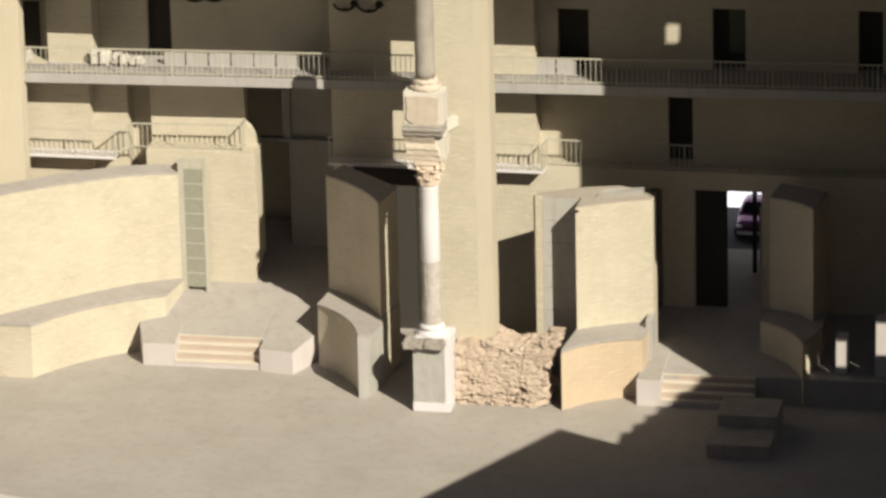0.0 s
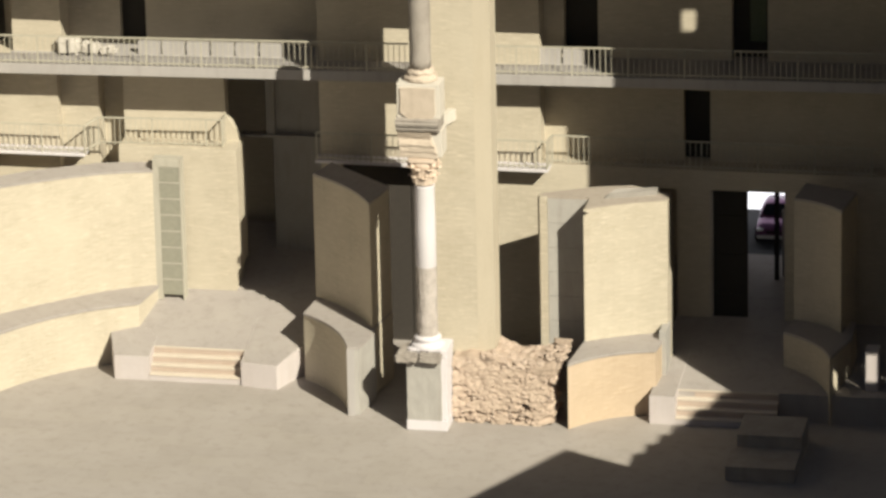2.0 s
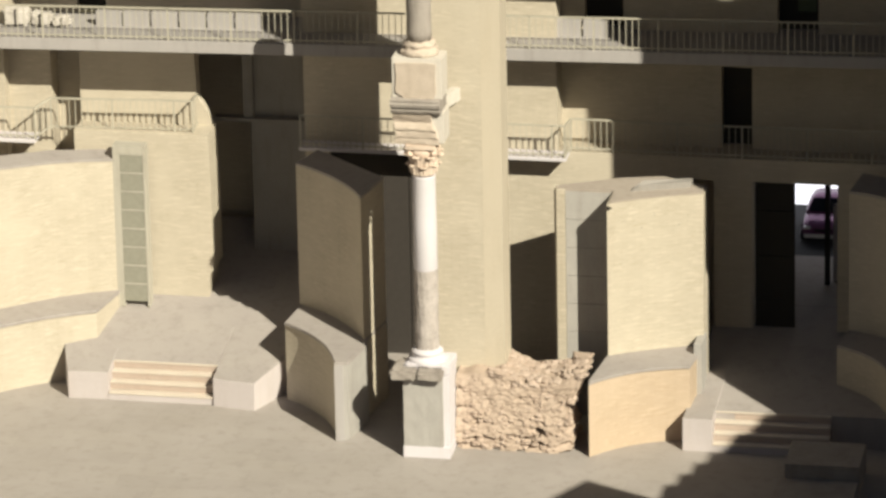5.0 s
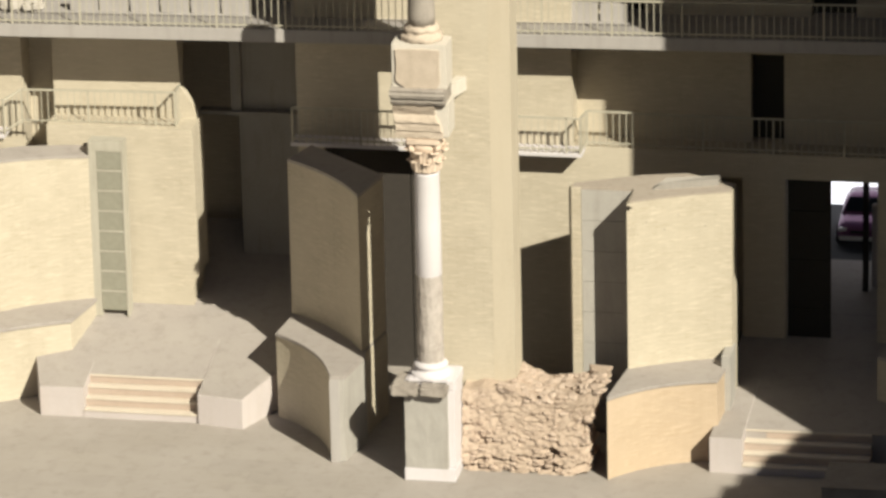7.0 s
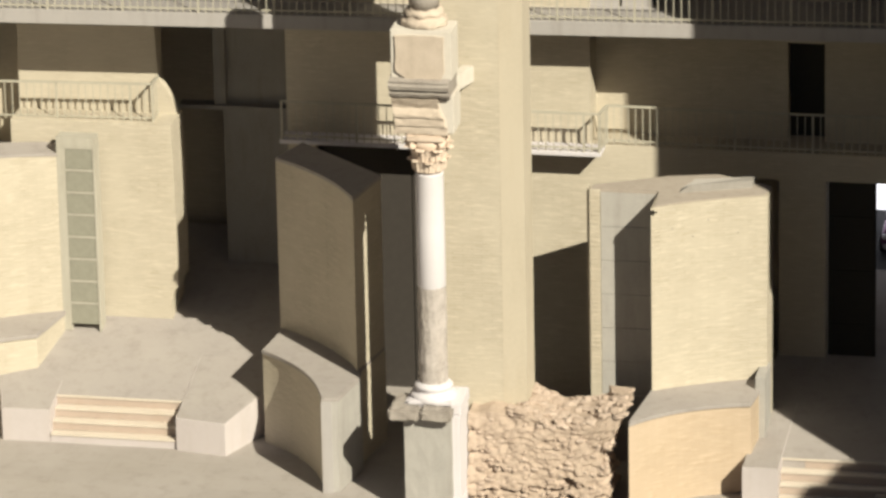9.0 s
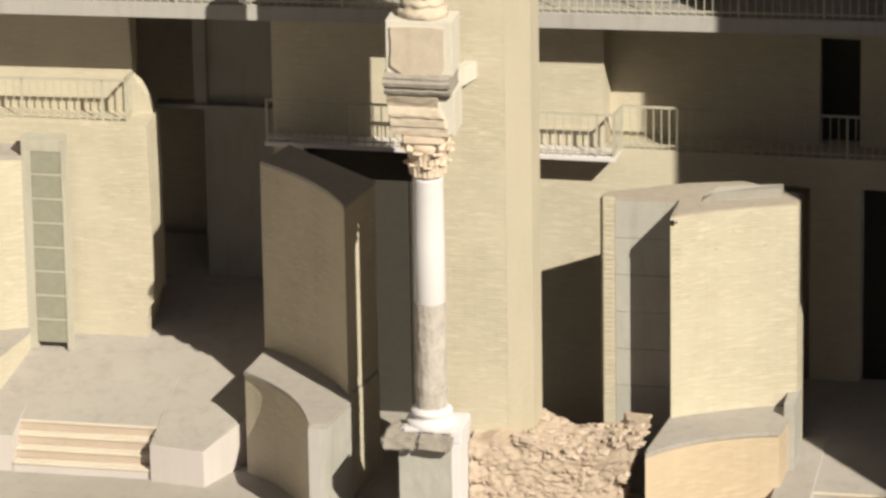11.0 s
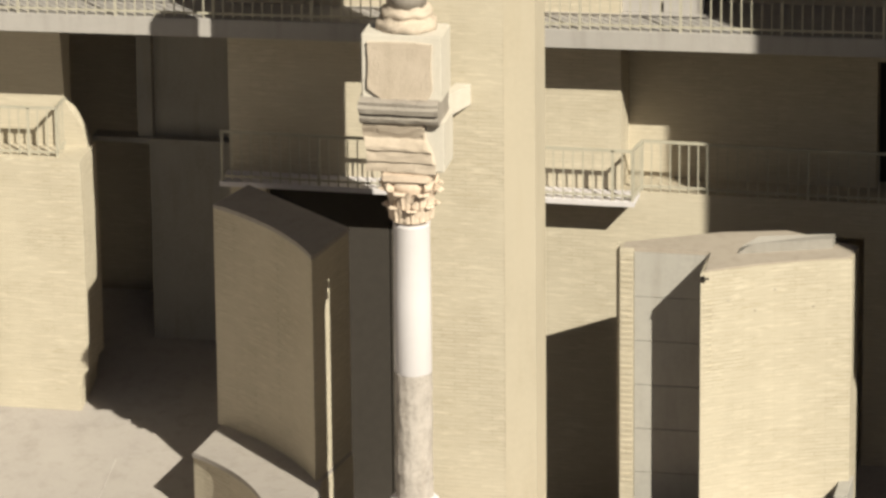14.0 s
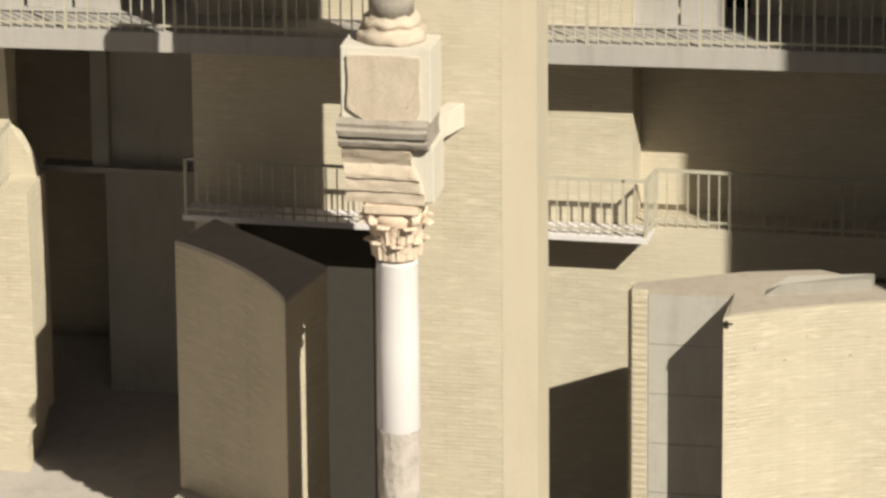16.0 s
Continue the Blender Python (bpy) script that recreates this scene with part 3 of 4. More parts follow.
# ---- rubble wall ----
rw = thing("rubble_wall", (2.4, 1.5, 0), "ruined low wall of rough orange-brown rubble stones", "ruin")
rb = bmesh.new()
NX, NZ = 72, 46
grid = []
def rub_top(x):
    return 2.25 + 0.12 * noise.noise(Vector((x * 1.7, 0, 0))) - 0.25 * math.exp(-((x - 3.1) / 0.8) ** 2) + 0.10 * max(0, x - 3.6)
for i in range(NX + 1):
    row = []
    s = i / NX
    for j in range(NZ + 1):
        q = j / NZ
        right = 4.03 + 0.42 * min(1.0, max(0, (q - 0.44) / 0.3)) - 0.12 * math.exp(-((q - 0.42) / 0.1) ** 2)
        x = 0.72 + (right - 0.72) * s
        if q < 0.72:
            z, y = rub_top(x) * q / 0.72, 0.89 + 0.25 * q
        else:
            z, y = rub_top(x) + 0.05 * (q - 0.72), 1.0 + (q - 0.72) / 0.28 * 2.0
        p = Vector((x, y, z))
        n = noise.noise(p * 2.5) * 0.06 + noise.noise(Vector((p.x * 7, p.y * 7, p.z * 12))) * 0.06
        crack = noise.noise(Vector((x * 1.8, 3.3, z * 6.5)))
        if q < 0.7:
            n += (1.0 if z < 0.7 else 0.6) * max(0.0, crack - (0.18 if z < 0.7 else 0.34))
        row.append(rb.verts.new((x + 0.4 * n, y + n - 0.02, max(0, z + 0.4 * n))))
    grid.append(row)
for i in range(NX):
    for j in range(NZ):
        rb.faces.new((grid[i][j], grid[i + 1][j], grid[i + 1][j + 1], grid[i][j + 1]))
for col_i, x_back, flip in ((NX, 3.75, 1), (0, 0.72, -1)):
    prev = grid[col_i]
    for m in range(1, 9):
        f = m / 8
        nxt = []
        for v in grid[col_i]:
            p = Vector((v.co.x + (x_back - v.co.x) * f * f, v.co.y + (3.0 - v.co.y) * f, v.co.z))
            n = noise.noise(p * 3.5) * 0.14 + noise.noise(p * 9) * 0.05
            nxt.append(rb.verts.new((p.x + n * flip, p.y, p.z)))
        for j2 in range(NZ):
            rb.faces.new((prev[j2], nxt[j2], nxt[j2 + 1], prev[j2 + 1]))
        prev = nxt
part("mortar_core", rb, RUBBLE_BED, rw, "crumbling orange-brown mortar")
rng = random.Random(5)
stones = []
for k in range(8):
    sb = bmesh.new()
    bmesh.ops.create_icosphere(sb, subdivisions=2, radius=1.0)
    for v in sb.verts:
        m = max(abs(v.co.x), abs(v.co.y), abs(v.co.z))
        v.co *= (0.55 + 0.45 / m) * (1 + 0.4 * noise.noise(v.co * 1.6 + Vector((k * 5, 0, 0))))
    me = bpy.data.meshes.new("stone")
    sb.to_mesh(me)
    sb.free()
    me.materials.append(RUBBLE)
    stones.append(me)


def stone(x, y, z, sx, sy, sz):
    o = new("stone", rng.choice(stones))
    o.matrix_basis = Matrix.LocRotScale((x, y, z), Euler((rng.uniform(-0.3, 0.3), rng.uniform(-0.25, 0.25), rng.uniform(-0.4, 0.4))), (sx, sy, sz))
    hang(o, rw)


z = 0.05
while z < 2.1:
    x = 0.85 + rng.uniform(0, 0.12)
    h = rng.uniform(0.085, 0.15)
    lim = 3.92 + 0.35 * max(0, z - 1.3)
    while x < lim:
        w = rng.uniform(0.08, 0.26)
        if rng.random() < (0.4 if z < 0.75 else 0.62):
            stone(x + w / 2, 0.915 + 0.11 * z + rng.uniform(0.0, 0.09), z + h / 2 + rng.uniform(-0.03, 0.03), w * 0.56, 0.13, h * rng.uniform(0.42, 0.6))
        x += w + rng.uniform(0.0, 0.05)
    z += h * 0.97
for k in range(40):
    zz = rng.uniform(0.05, 2.2)
    stone(4.0 + 0.3 * max(0, zz - 1.3), rng.uniform(1.0, 2.6), zz, 0.1, rng.uniform(0.1, 0.2), rng.uniform(0.06, 0.11))
for k in range(110):
    x = rng.uniform(1.7, 4.42)
    stone(x, rng.uniform(1.1, 2.9), rub_top(x) + 0.0, rng.uniform(0.08, 0.2), rng.uniform(0.08, 0.2), rng.uniform(0.04, 0.09))

# ---- right: podium and tall wall ----
rp = thing("podium", (6, 2.5, 0), "short curved podium of warm brick with a grey coping", "podium", "curved podiums")
ra = arc((4.63, 0.72), (7.3, 2.42), 0.32, 14)
part("body", prism(ra + [(7.45, 4.3), (4.85, 3.1)], 0, 2.22), BRICK_WARM, rp)
part("coping", prism([(x + 0.01, y - 0.035) for x, y in ra] + [(7.5, 4.3), (4.83, 3.1), (4.6, 0.9)], 2.22, 2.31, 0.025), CAP, rp, "grey stone coping")
part("end_pier", boxes((7.28, 7.52, 3.3, 4.35, 0, 2.62), bevel=0.01), PANEL, rp, "grey stone end pier")

rwall = thing("tall_wall", (6, 4.5, 0), "tall pale brick wall block with a flat stone top", "wall", "tall stage walls")
part("face", prism(arc((4.86, 2.86), (7.46, 4.08), 0.1, 6) + [(7.5, 4.8), (6.1, 5.5), (4.86, 5.18)], 2.3, 6.93), BRICK, rwall)
part("coping", prism(arc((4.92, 2.95), (7.42, 4.12), 0.1, 6) + [(7.46, 4.78), (6.1, 5.46), (4.9, 5.16), (3.24, 4.33), (3.24, 4.03), (4.88, 4.03)], 6.88, 6.955, 0.008), TOP_STONE, rwall, "flat dusty beige stone top")
part("base", prism([(4.9, 3.1), (7.45, 4.3), (7.5, 4.8), (6.1, 5.5), (4.86, 5.18)], 0, 2.3), BRICK, rwall)
part("upstand", prism([(5.36, 3.97), (5.64, 4.07), (7.04, 4.58), (7.06, 4.86), (5.7, 4.5), (5.36, 4.3)], 6.951, 0, tops=[6.957, 7.14, 7.14, 7.14, 7.14, 6.957]), CONCRETE, rwall, "low grey upstand")
# putlog holes as darker chips proud of the face, inner shade in their colour
hole = boxes((-0.022, 0.022, -0.008, 0.02, -0.014, 0.014))
hole_me = bpy.data.meshes.new("putlog_mark")
hole.to_mesh(hole_me)
hole.free()
hole_me.materials.append(STONE)
way = Vector((2.6, 1.22, 0)).normalized()
for d, hz in ((0.54, 6.34), (1.06, 6.09), (1.44, 6.46), (2.17, 6.07)):
    o = new("putlog_mark", hole_me)
    bow = 0.4 * (d / 2.88) * (1 - d / 2.88)
    o.matrix_basis = Matrix.Translation(Vector((4.86, 2.86, hz)) + way * d + Vector((-way.y, way.x, 0)) * bow) @ Matrix.Rotation(math.atan2(1.22, 2.6), 4, "Z")
    hang(o, rwall)
fixing = thing("wall_bracket", (4.9, 2.84, 6.82), "small dark metal bracket fixed near the wall's top corner", "bracket")
part("plate", boxes((4.87, 4.93, 2.82, 2.90, 6.82, 6.88), bevel=0.006), DARK_DOOR, fixing)
part("arm", boxes((4.9, 5.02, 2.78, 2.84, 6.84, 6.865), bevel=0.005), DARK_DOOR, fixing)
tooth = boxes((-0.10, 0.10, -0.016, 0.05, -0.02, 0.02))
tooth_me = bpy.data.meshes.new("brick")
tooth.to_mesh(tooth_me)
tooth.free()
tooth_me.materials.append(BRICK)
for i in range(13):
    o = new("brick", tooth_me)
    o.matrix_basis = Matrix.Translation((4.96, 2.93, 5.0 + i * 0.11)) @ Matrix.Rotation(math.atan2(1.22, 2.6), 4, "Z")
    hang(o, rwall)
gp = thing("side_panel", (4, 4.2, 0), "smooth grey concrete side panel with a toothed brick edge", "wall", "tall stage walls")
for i in range(8):
    part("panel", boxes((3.47, 4.86, 4.0, 4.4, 0.86 * i + 0.006, 0.86 * (i + 1) - 0.006)), PANEL, gp)
part("brick_edge", prism([(3.2, 3.98), (3.46, 3.98), (3.46, 4.45), (3.2, 4.34)], 0, 6.94), BRICK, gp, "narrow toothed brick edge")
part("set_back_edge", boxes((3.1, 3.198, 4.22, 4.5, 0, 6.9)), BRICK, gp)
for i in range(40):
    o = new("brick", tooth_me)
    o.matrix_basis = Matrix.Translation((3.33, 3.985, 2.4 + i * 0.112)) @ Matrix.Diagonal((1.12, 1, 1.2, 1))
    hang(o, gp)

# ---- far right, in shade ----
fr = thing("curved_wall", (12.4, 5.5, 0), "tall brick wall standing in deep shade", "wall", "tall stage walls")
part("face", prism(arc((11.5, 5.6), (13.2, 4.5), 0.2, 8) + [(13.5, 6.4), (11.7, 7.2)], 0, 6.62), BRICK, fr)
frp = thing("podium", (12.2, 4, 0), "short curved podium in deep shade", "podium", "curved podiums")
part("body", prism(arc((11.3, 4.4), (13.1, 2.2), 0.3, 10) + [(13.6, 4.0), (13.6, 5.6), (11.5, 5.7)], 0, 2.32), BRICK, frp)
part("coping", prism(arc((11.3, 4.37), (13.12, 2.17), 0.3, 10) + [(13.62, 4.0), (13.6, 5.6), (11.5, 5.7)], 2.32, 2.4, 0.02), CAP, frp, "grey stone coping")
part("coping", prism(arc((11.5, 5.58), (13.22, 4.48), 0.2, 8) + [(13.5, 6.4), (11.7, 7.2)], 6.62, 6.7, 0.02), CAP, fr, "grey stone coping")
for (x0, x1, y0, y1, h) in ((10.5, 12.6, -1.2, 0.6, 0.9), (10.35, 12.6, -3.0, -1.25, 0.5), (12.82, 13.24, 2.9, 3.6, 1.56), (14.19, 14.62, 2.9, 3.6, 2.4), (15.62, 16.2, 2.9, 3.6, 3.15)):
    sb = thing("stone_block", ((x0 + x1) / 2, (y0 + y1) / 2, 0), "plain pale stone block in the shade", "block", "loose stone blocks")
    part("block", boxes((x0, x1, y0, y1, 0, h - 0.08), bevel=0.02), MARBLE if y0 > 2 else STONE, sb)
    part("top_slab", boxes((x0 - 0.01, x1 + 0.01, y0 - 0.01, y1, h - 0.08, h), bevel=0.015), MARBLE if y0 > 2 else STONE, sb)

# ---- doors and what lies behind the passage ----
dl = thing("door", (9.0, 8.0, 1.6), "tall dark door leaf standing half open", "door")
part("leaf", boxes((8.45, 9.62, 8.0, 8.08, 1.4, 6.0), bevel=0.01), DARK_DOOR, dl)
for zz in (2.2, 3.6, 5.0):
    part("rail", boxes((8.5, 9.58, 7.97, 8.0, zz, zz + 0.12)), DARK_DOOR, dl)
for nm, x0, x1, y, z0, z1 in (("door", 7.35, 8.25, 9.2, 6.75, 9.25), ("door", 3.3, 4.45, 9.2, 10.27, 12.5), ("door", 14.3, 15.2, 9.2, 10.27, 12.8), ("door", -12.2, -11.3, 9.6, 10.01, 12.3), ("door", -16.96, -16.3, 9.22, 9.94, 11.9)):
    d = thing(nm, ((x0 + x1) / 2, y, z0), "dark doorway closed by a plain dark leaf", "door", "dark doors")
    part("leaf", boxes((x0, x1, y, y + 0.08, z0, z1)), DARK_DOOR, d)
# added leaves: they cover a sunlit floor and stand in for deep shade
cdoor = thing("door", (-2, 8.2, 0), "dark leaves added to close and darken the central doorway", "door", "dark doors")
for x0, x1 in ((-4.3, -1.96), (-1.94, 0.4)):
    part("leaf", boxes((x0, x1, 8.15, 8.25, 0, 6.5), bevel=0.01), DARK_GREY, cdoor)
wd = thing("window", (9.6, 9.2, 10.3), "tall dark window with a glazed right leaf", "window")
part("frame", boxes((9.0, 9.55, 9.2, 9.28, 10.27, 12.7), (10.1, 10.2, 9.2, 9.28, 10.27, 12.7), (9.55, 10.1, 9.2, 9.28, 10.27, 10.9)), DARK_DOOR, wd)
part("pane", boxes((9.55, 10.1, 9.25, 9.27, 10.9, 12.7)), plain("dim_green_glass", (0.10, 0.12, 0.08), 0.1), wd)
pas = part("wall_passage", boxes((8.2, 8.4, 9.5, 14, 0, 6.5), (10.9, 11.1, 9.5, 14, 0, 6.5), (8.2, 11.1, 9.5, 14, 6.3, 6.6)), BRICK)
tagged(pas, "plain walls of the dark passage behind the doorway", "wall", kind="structure")
pf = part("floor_passage", boxes((5, 15, 9.5, 20, 0, 1.62)), plain("dark_asphalt", (0.05, 0.05, 0.052), 0.9))
tagged(pf, "paved passage floor", "floor", kind="structure")
# emissive panel in place of the sunlit street behind the passage
glow, gn, gb = nodes_of("glowing_daylight_panel")
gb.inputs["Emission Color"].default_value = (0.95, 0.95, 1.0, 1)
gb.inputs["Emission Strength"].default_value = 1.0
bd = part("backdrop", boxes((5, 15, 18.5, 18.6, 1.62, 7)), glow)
tagged(bd, "glowing panel standing in for daylight at the passage end", "backdrop", kind="structure")


post = thing("gate_post", (10.22, 11.0, 1.62), "dark timber gate post at the end of the passage", "post")
part("shaft", boxes((10.14, 10.3, 11.0, 11.15, 1.62, 5.4), bevel=0.01), DARK_DOOR, post)
pale_post = thing("bollard", (10.45, 11.3, 1.62), "pale stone post beside the passage", "post")
part("shaft", boxes((10.36, 10.54, 11.3, 11.5, 1.62, 4.2), bevel=0.03), MARBLE, pale_post)
part("foot", boxes((10.32, 10.58, 11.26, 11.54, 1.62, 1.8), bevel=0.02), MARBLE, pale_post)


# a parked car seen through the passage, nose to the stage
def lofted(sections, material_name=None):
    """A closed skin through cross-sections: y, half width low, half width high, z low, z high."""
    bm = bmesh.new()
    rings = []
    for y, w0, w1, z0, z1 in sections:
        zm = z0 + (z1 - z0) * 0.45
        rings.append([bm.verts.new((sx * w, y, z)) for sx, w, z in ((-1, w0 * 0.94, z0), (-1, w0, zm), (-1, w1, z1 - 0.06), (-0.7, w1, z1), (0.7, w1, z1), (1, w1, z1 - 0.06), (1, w0, zm), (1, w0 * 0.94, z0))])
    for a, b in zip(rings, rings[1:]):
        for i in range(8):
            bm.faces.new((a[i], a[(i + 1) % 8], b[(i + 1) % 8], b[i])).smooth = True
    bm.faces.new(rings[0])
    bm.faces.new(rings[-1][::-1])
    return bm


CAR_X, CAR_Y, CAR_Z = 9.62, 14.9, 1.62
car_paint, cn, cb = nodes_of("dark_purple_car_paint", 0.25, 0.3)
cb.inputs["Base Color"].default_value = (0.17, 0.07, 0.15, 1)
car_glass = plain("tinted_car_glass", (0.03, 0.035, 0.04), 0.08)
car_lamp = plain("clear_headlamp", (0.75, 0.75, 0.75), 0.15)
tyre_rubber = plain("tyre_rubber", (0.03, 0.03, 0.03), 0.9)
car = thing("car", (CAR_X, CAR_Y, CAR_Z), "dark purple car parked in the street behind the passage", "car")
cm = Matrix.Translation((CAR_X, CAR_Y, CAR_Z)) @ Matrix.Scale(0.8, 4)


def car_part(name, bm, mat, label="", parent=None):
    bmesh.ops.transform(bm, matrix=cm, verts=bm.verts[:])
    return part(name, bm, mat, parent or car, label)


car_part("body", lofted([(0.0, 0.70, 0.60, 0.28, 0.62), (0.12, 0.82, 0.72, 0.22, 0.74), (0.5, 0.87, 0.78, 0.2, 0.86), (1.05, 0.88, 0.80, 0.2, 0.95), (2.3, 0.88, 0.8, 0.2, 0.95), (2.9, 0.86, 0.74, 0.25, 0.92)]), car_paint)
cab = car_part("cabin", lofted([(0.95, 0.78, 0.72, 0.9, 0.97), (1.5, 0.76, 0.58, 0.9, 1.42), (2.4, 0.76, 0.58, 0.9, 1.45), (2.85, 0.74, 0.6, 0.88, 1.1)]), car_paint)
ws2 = bmesh.new()
ws2.faces.new([ws2.verts.new(p) for p in ((-0.64, 1.0, 0.99), (0.64, 1.0, 0.99), (0.54, 1.46, 1.38), (-0.54, 1.46, 1.38))])
bmesh.ops.solidify(ws2, geom=ws2.faces[:], thickness=0.02)
bmesh.ops.translate(ws2, verts=ws2.verts[:], vec=(0, -0.03, 0.02))
car_part("windscreen", ws2, car_glass, "tinted windscreen")
for sx in (-1, 1):
    car_part("headlight", boxes((sx * 0.62 - 0.16, sx * 0.62 + 0.16, 0.02, 0.2, 0.56, 0.70), bevel=0.03), car_lamp, "clear headlamp")
    for wy in (0.62, 2.35):
        wb = bmesh.new()
        bmesh.ops.create_cone(wb, cap_ends=True, segments=24, radius1=0.31, radius2=0.31, depth=0.2, matrix=Matrix.Translation((sx * 0.80, wy, 0.31)) @ Matrix.Rotation(radians(90), 4, "Y"))
        wh = car_part("wheel", wb, tyre_rubber, "black tyre")
        rbm = bmesh.new()
        bmesh.ops.create_cone(rbm, cap_ends=True, segments=16, radius1=0.19, radius2=0.16, depth=0.04, matrix=Matrix.Translation((sx * 0.91, wy, 0.31)) @ Matrix.Rotation(radians(90) * sx, 4, "Y"))
        car_part("rim", rbm, car_lamp, "silver rim", wh)
car_part("grille", boxes((-0.35, 0.35, -0.02, 0.1, 0.52, 0.62), bevel=0.015), tyre_rubber)
car_part("bumper", boxes((-0.76, 0.76, -0.06, 0.12, 0.26, 0.42), bevel=0.04), car_lamp, "pale bumper")


# ---- railings ----
def bar_mesh(w, h):
    bm = boxes((-w / 2, w / 2, -w / 2, w / 2, 0, h))
    me = bpy.data.meshes.new("baluster")
    bm.to_mesh(me)
    bm.free()
    me.materials.append(RAIL)
    return me


BALUSTER, POST = bar_mesh(0.022, 0.94), bar_mesh(0.05, 1.0)


def railing(points, label, step=0.19, posts=1.8):
    """A steel railing along plan points (x, y, z of the floor)."""
    rl = thing("railing", points[0], label, "railing", "gallery railings")
    since = posts
    for a, b in zip(points, points[1:]):
        a, b = Vector(a), Vector(b)
        n = max(1, round((b - a).length / step))
        rot = math.atan2(b.y - a.y, b.x - a.x)
        for nm, z0, z1, w in (("top_rail", 0.96, 1.01, 0.05), ("bottom_rail", 0.08, 0.115, 0.035)):
            bm = boxes((0, (b - a).xy.length, -w / 2, w / 2, z0, z1))
            run = (b - a).xy.length
            for v in bm.verts:
                v.co.z += (b.z - a.z) * v.co.x / run
            bmesh.ops.transform(bm, matrix=Matrix.Translation(a) @ Matrix.Rotation(rot, 4, "Z"), verts=bm.verts[:])
            part(nm, bm, RAIL, rl)
        for i in range(n):
            p = a + (b - a) * (i / n)
            since += (b - a).length / n
            big = since >= posts or i == 0
            since = 0 if big else since
            o = new("post" if big else "baluster", POST if big else BALUSTER)
            o.matrix_basis = Matrix.Translation(p) @ Matrix.Rotation(rot, 4, "Z")
            hang(o, rl)
    return rl


railing([(-16.4, 6.76, gallery_z(-16.4)), (-5.0, 6.76, gallery_z(-5.0))], "long cream steel railing on the upper gallery")
railing([(-5.0, 6.76, gallery_z(-5.0)), (2.0, 6.76, gallery_z(2.0))], "cream steel railing in the pillar's shade")
railing([(2.0, 6.76, gallery_z(2.0)), (16.0, 6.76, gallery_z(16.0))], "long cream steel railing on the upper gallery, mostly shaded")


def balcony(x0, x1, y0, z, label):
    b = thing("balcony", ((x0 + x1) / 2, WALL_L, z), label, "balcony", "small balconies")
    part("slab", prism([(x0, y0), (x1, y0), (x1, WALL_L), (x0, WALL_L)], z - 0.1, z, 0.008), WHITE, b, "thin white slab")
    return b


balcony(-16.6, -13.1, 7.15, 6.65, "thin white balcony slab on the brick wall")
balcony(-5.05, 2.96, 7.15, 6.77, "long thin white balcony slab on the brick wall")
railing([(-16.5, 7.2, 6.65), (-13.1, 7.2, 6.65), (-12.75, 7.8, 6.78), (-8.4, 7.8, 6.87), (-8.4, 8.45, 6.87)], "cream steel railing on the lower gallery")
railing([(-5.0, 7.2, 6.77), (2.92, 7.2, 6.77), (3.0, 7.88, 6.77), (4.25, 7.88, 6.77)], "cream steel railing on the balcony")
railing([(4.25, 7.88, 6.75), (14.0, 7.88, 6.75)], "steel railing along the shaded lower gallery")
for x0, x1, h, n in ((-11.3, -6.2, 0.46, 6), (2.55, 4.2, 0.5, 2)):
    q = thing("parapet", ((x0 + x1) / 2, 8.1, gallery_z(x0)), "low pale panelled parapet on the upper gallery floor", "parapet")
    for i in range(n):
        w = (x1 - x0) / n
        zb = gallery_z(x0 + w * i)
        part("panel", boxes((x0 + w * i, x0 + w * (i + 1) - 0.07, 8.0, 8.2, zb, zb + h), bevel=0.01), SLAB, q)
pier = thing("wall_pier", (-15.2, 8.4, gallery_z(-15.2)), "pale brick wall pier on the upper gallery", "wall")
part("body", boxes((-15.72, -14.02, 8.1, 9.3, gallery_z(-15.72), 15.3)), BRICK, pier)

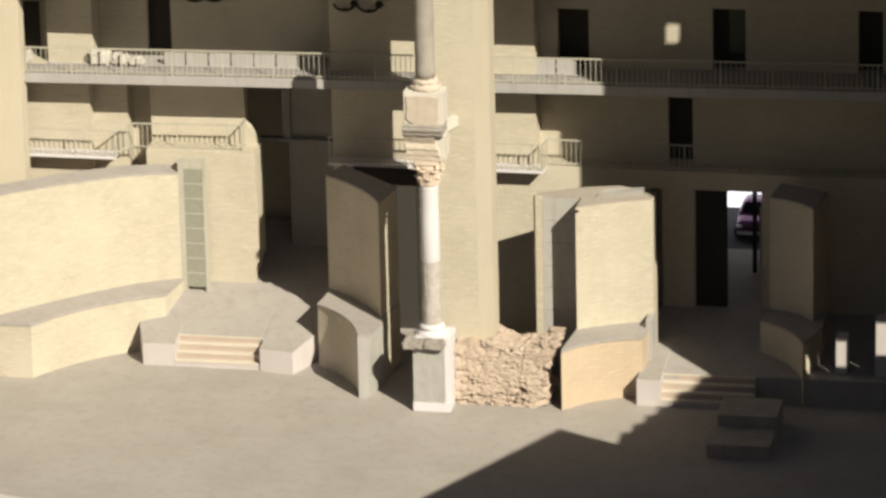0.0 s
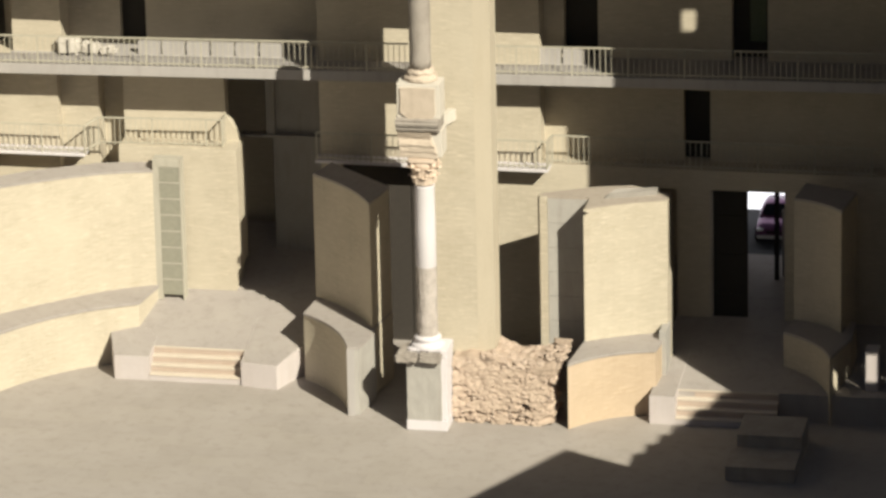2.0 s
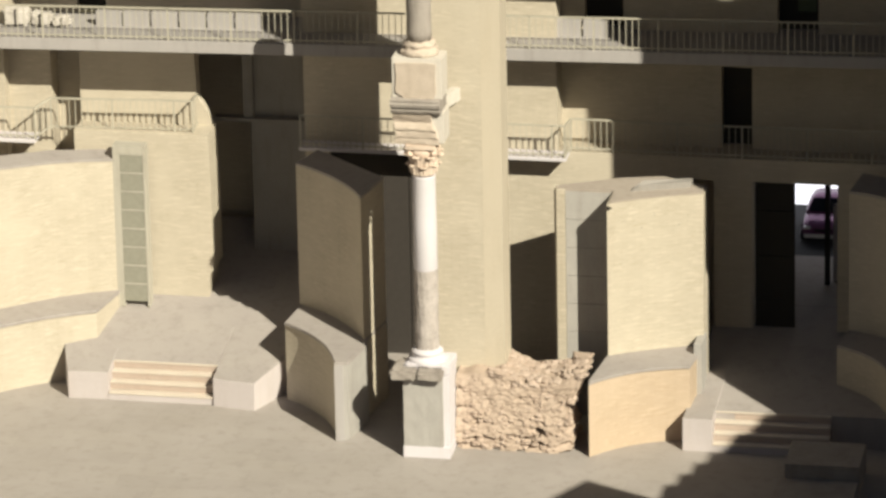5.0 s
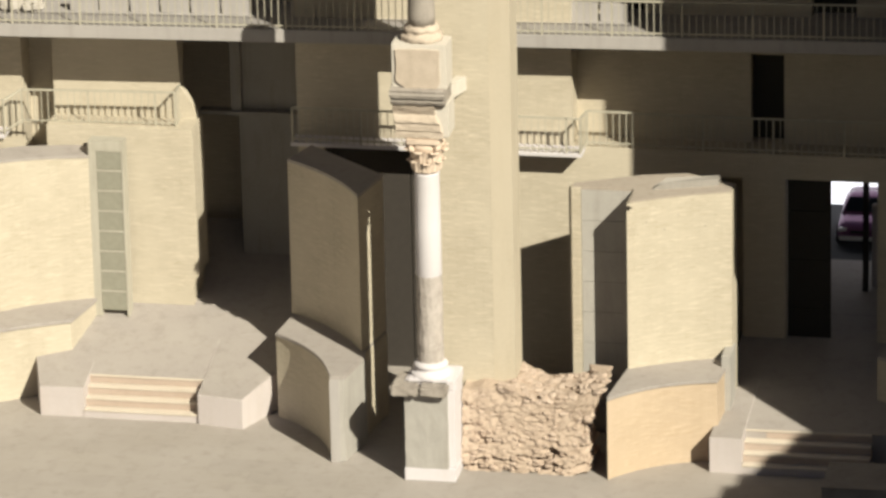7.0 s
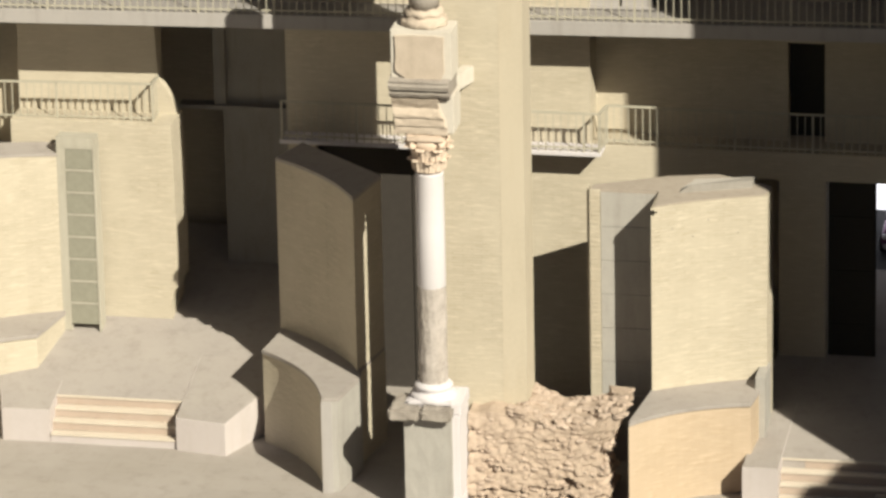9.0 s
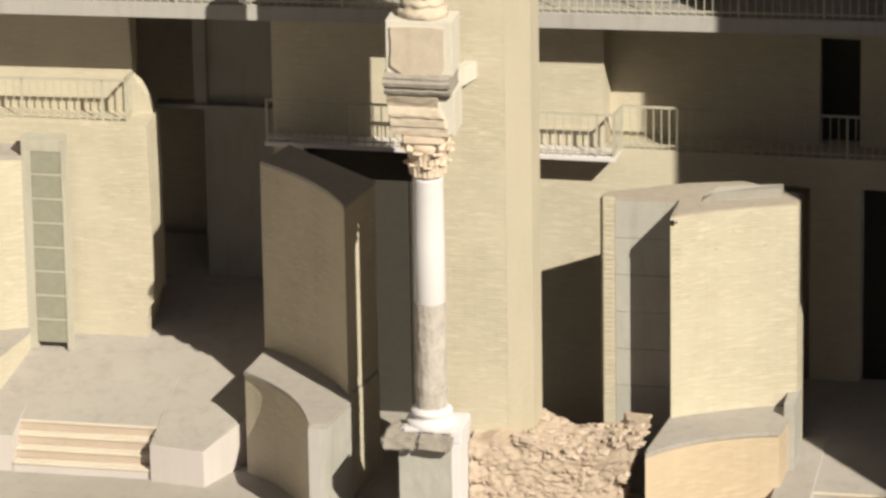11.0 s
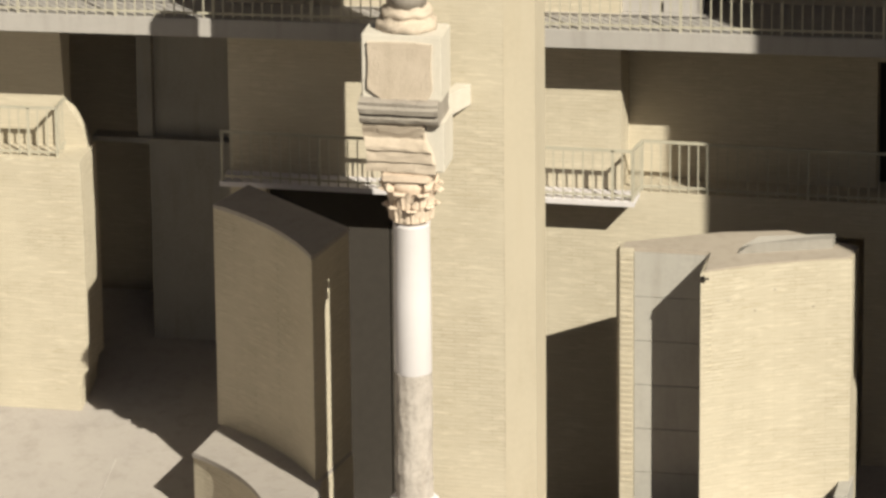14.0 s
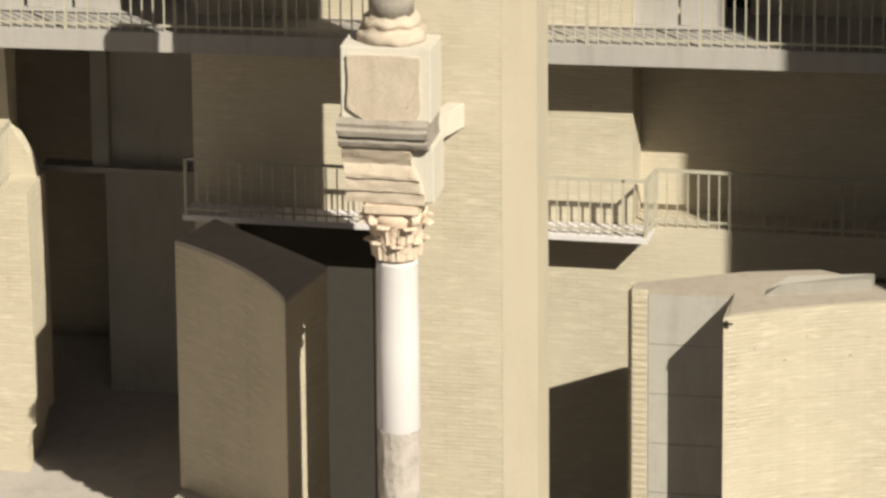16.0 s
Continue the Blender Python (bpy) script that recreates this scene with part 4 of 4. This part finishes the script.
# clutter on the upper gallery: pale wrapped bundles behind the rail
CLOTH = grain("pale_wrapping_cloth", (0.42, 0.39, 0.36), (0.56, 0.53, 0.50), 7.0, 3.0, bump=0.3)
rng2 = random.Random(11)
for x, w, h in ((-13.7, 0.8, 0.55), (-12.95, 0.7, 0.42), (-12.3, 0.55, 0.3), (-16.6, 0.5, 0.5)):
    zb = gallery_z(x)
    bb = boxes((x - w / 2, x + w / 2, 7.75, 8.2, zb, zb + h), bevel=0.08)
    roughen(bb, 2, 0.07, 3.0, x)
    for v in bb.verts:
        v.co.z = max(zb + 0.006, v.co.z)
    bn = thing("bundle", (x, 8.0, zb), "pale wrapped bundle lying on the gallery floor", "bundle", "gallery bundles")
    part("wrapping", bb, CLOTH, bn)
    part("strap", boxes((x - 0.03, x + 0.03, 7.72, 8.22, zb + 0.01, zb + h * 0.95), bevel=0.01), DARK_GREY, bn, "dark strap")

# dark curved spotlight brackets high on the shaded wall
for x, z, r in ((-12.95, 12.55, 0.42), (-10.35, 12.5, 0.42), (-9.6, 12.5, 0.38), (-4.4, 12.8, 0.4), (-3.5, 12.8, 0.42)):
    wy = 9.3 if x < -5 else WALL_L
    br = thing("wall_lamp", (x, wy, z), "unlit dark spotlight on a curved wall bracket", "lamp", "wall lamps")
    tb = bmesh.new()
    ringv = []
    for i in range(13):
        a = -math.pi * 0.1 - math.pi * 0.85 * i / 12
        cxx, czz = x + r * math.cos(a), z + r * 0.8 * math.sin(a)
        ringv.append([tb.verts.new((cxx + 0.05 * math.cos(b) * math.cos(a), wy - 0.15 + 0.05 * math.sin(b), czz + 0.05 * math.cos(b) * math.sin(a))) for b in (0, 1.57, 3.14, 4.71)])
    for p, q in zip(ringv, ringv[1:]):
        for i in range(4):
            tb.faces.new((p[i], p[(i + 1) % 4], q[(i + 1) % 4], q[i])).smooth = True
    tb.faces.new(ringv[0])
    tb.faces.new(ringv[-1][::-1])
    part("bracket", tb, DARK_DOOR, br)
    part("plate", boxes((x - 0.08, x + 0.08, wy - 0.16, wy + 0.01, z - r * 0.85, z - r * 0.7), bevel=0.01), DARK_DOOR, br)
    hb = bmesh.new()
    bmesh.ops.create_cone(hb, cap_ends=True, segments=18, radius1=0.1, radius2=0.14, depth=0.22, matrix=Matrix.Translation((x + r, wy - 0.16, z - 0.06)) @ Matrix.Rotation(radians(60), 4, "X"))
    part("lamp_head", hb, DARK_DOOR, br)
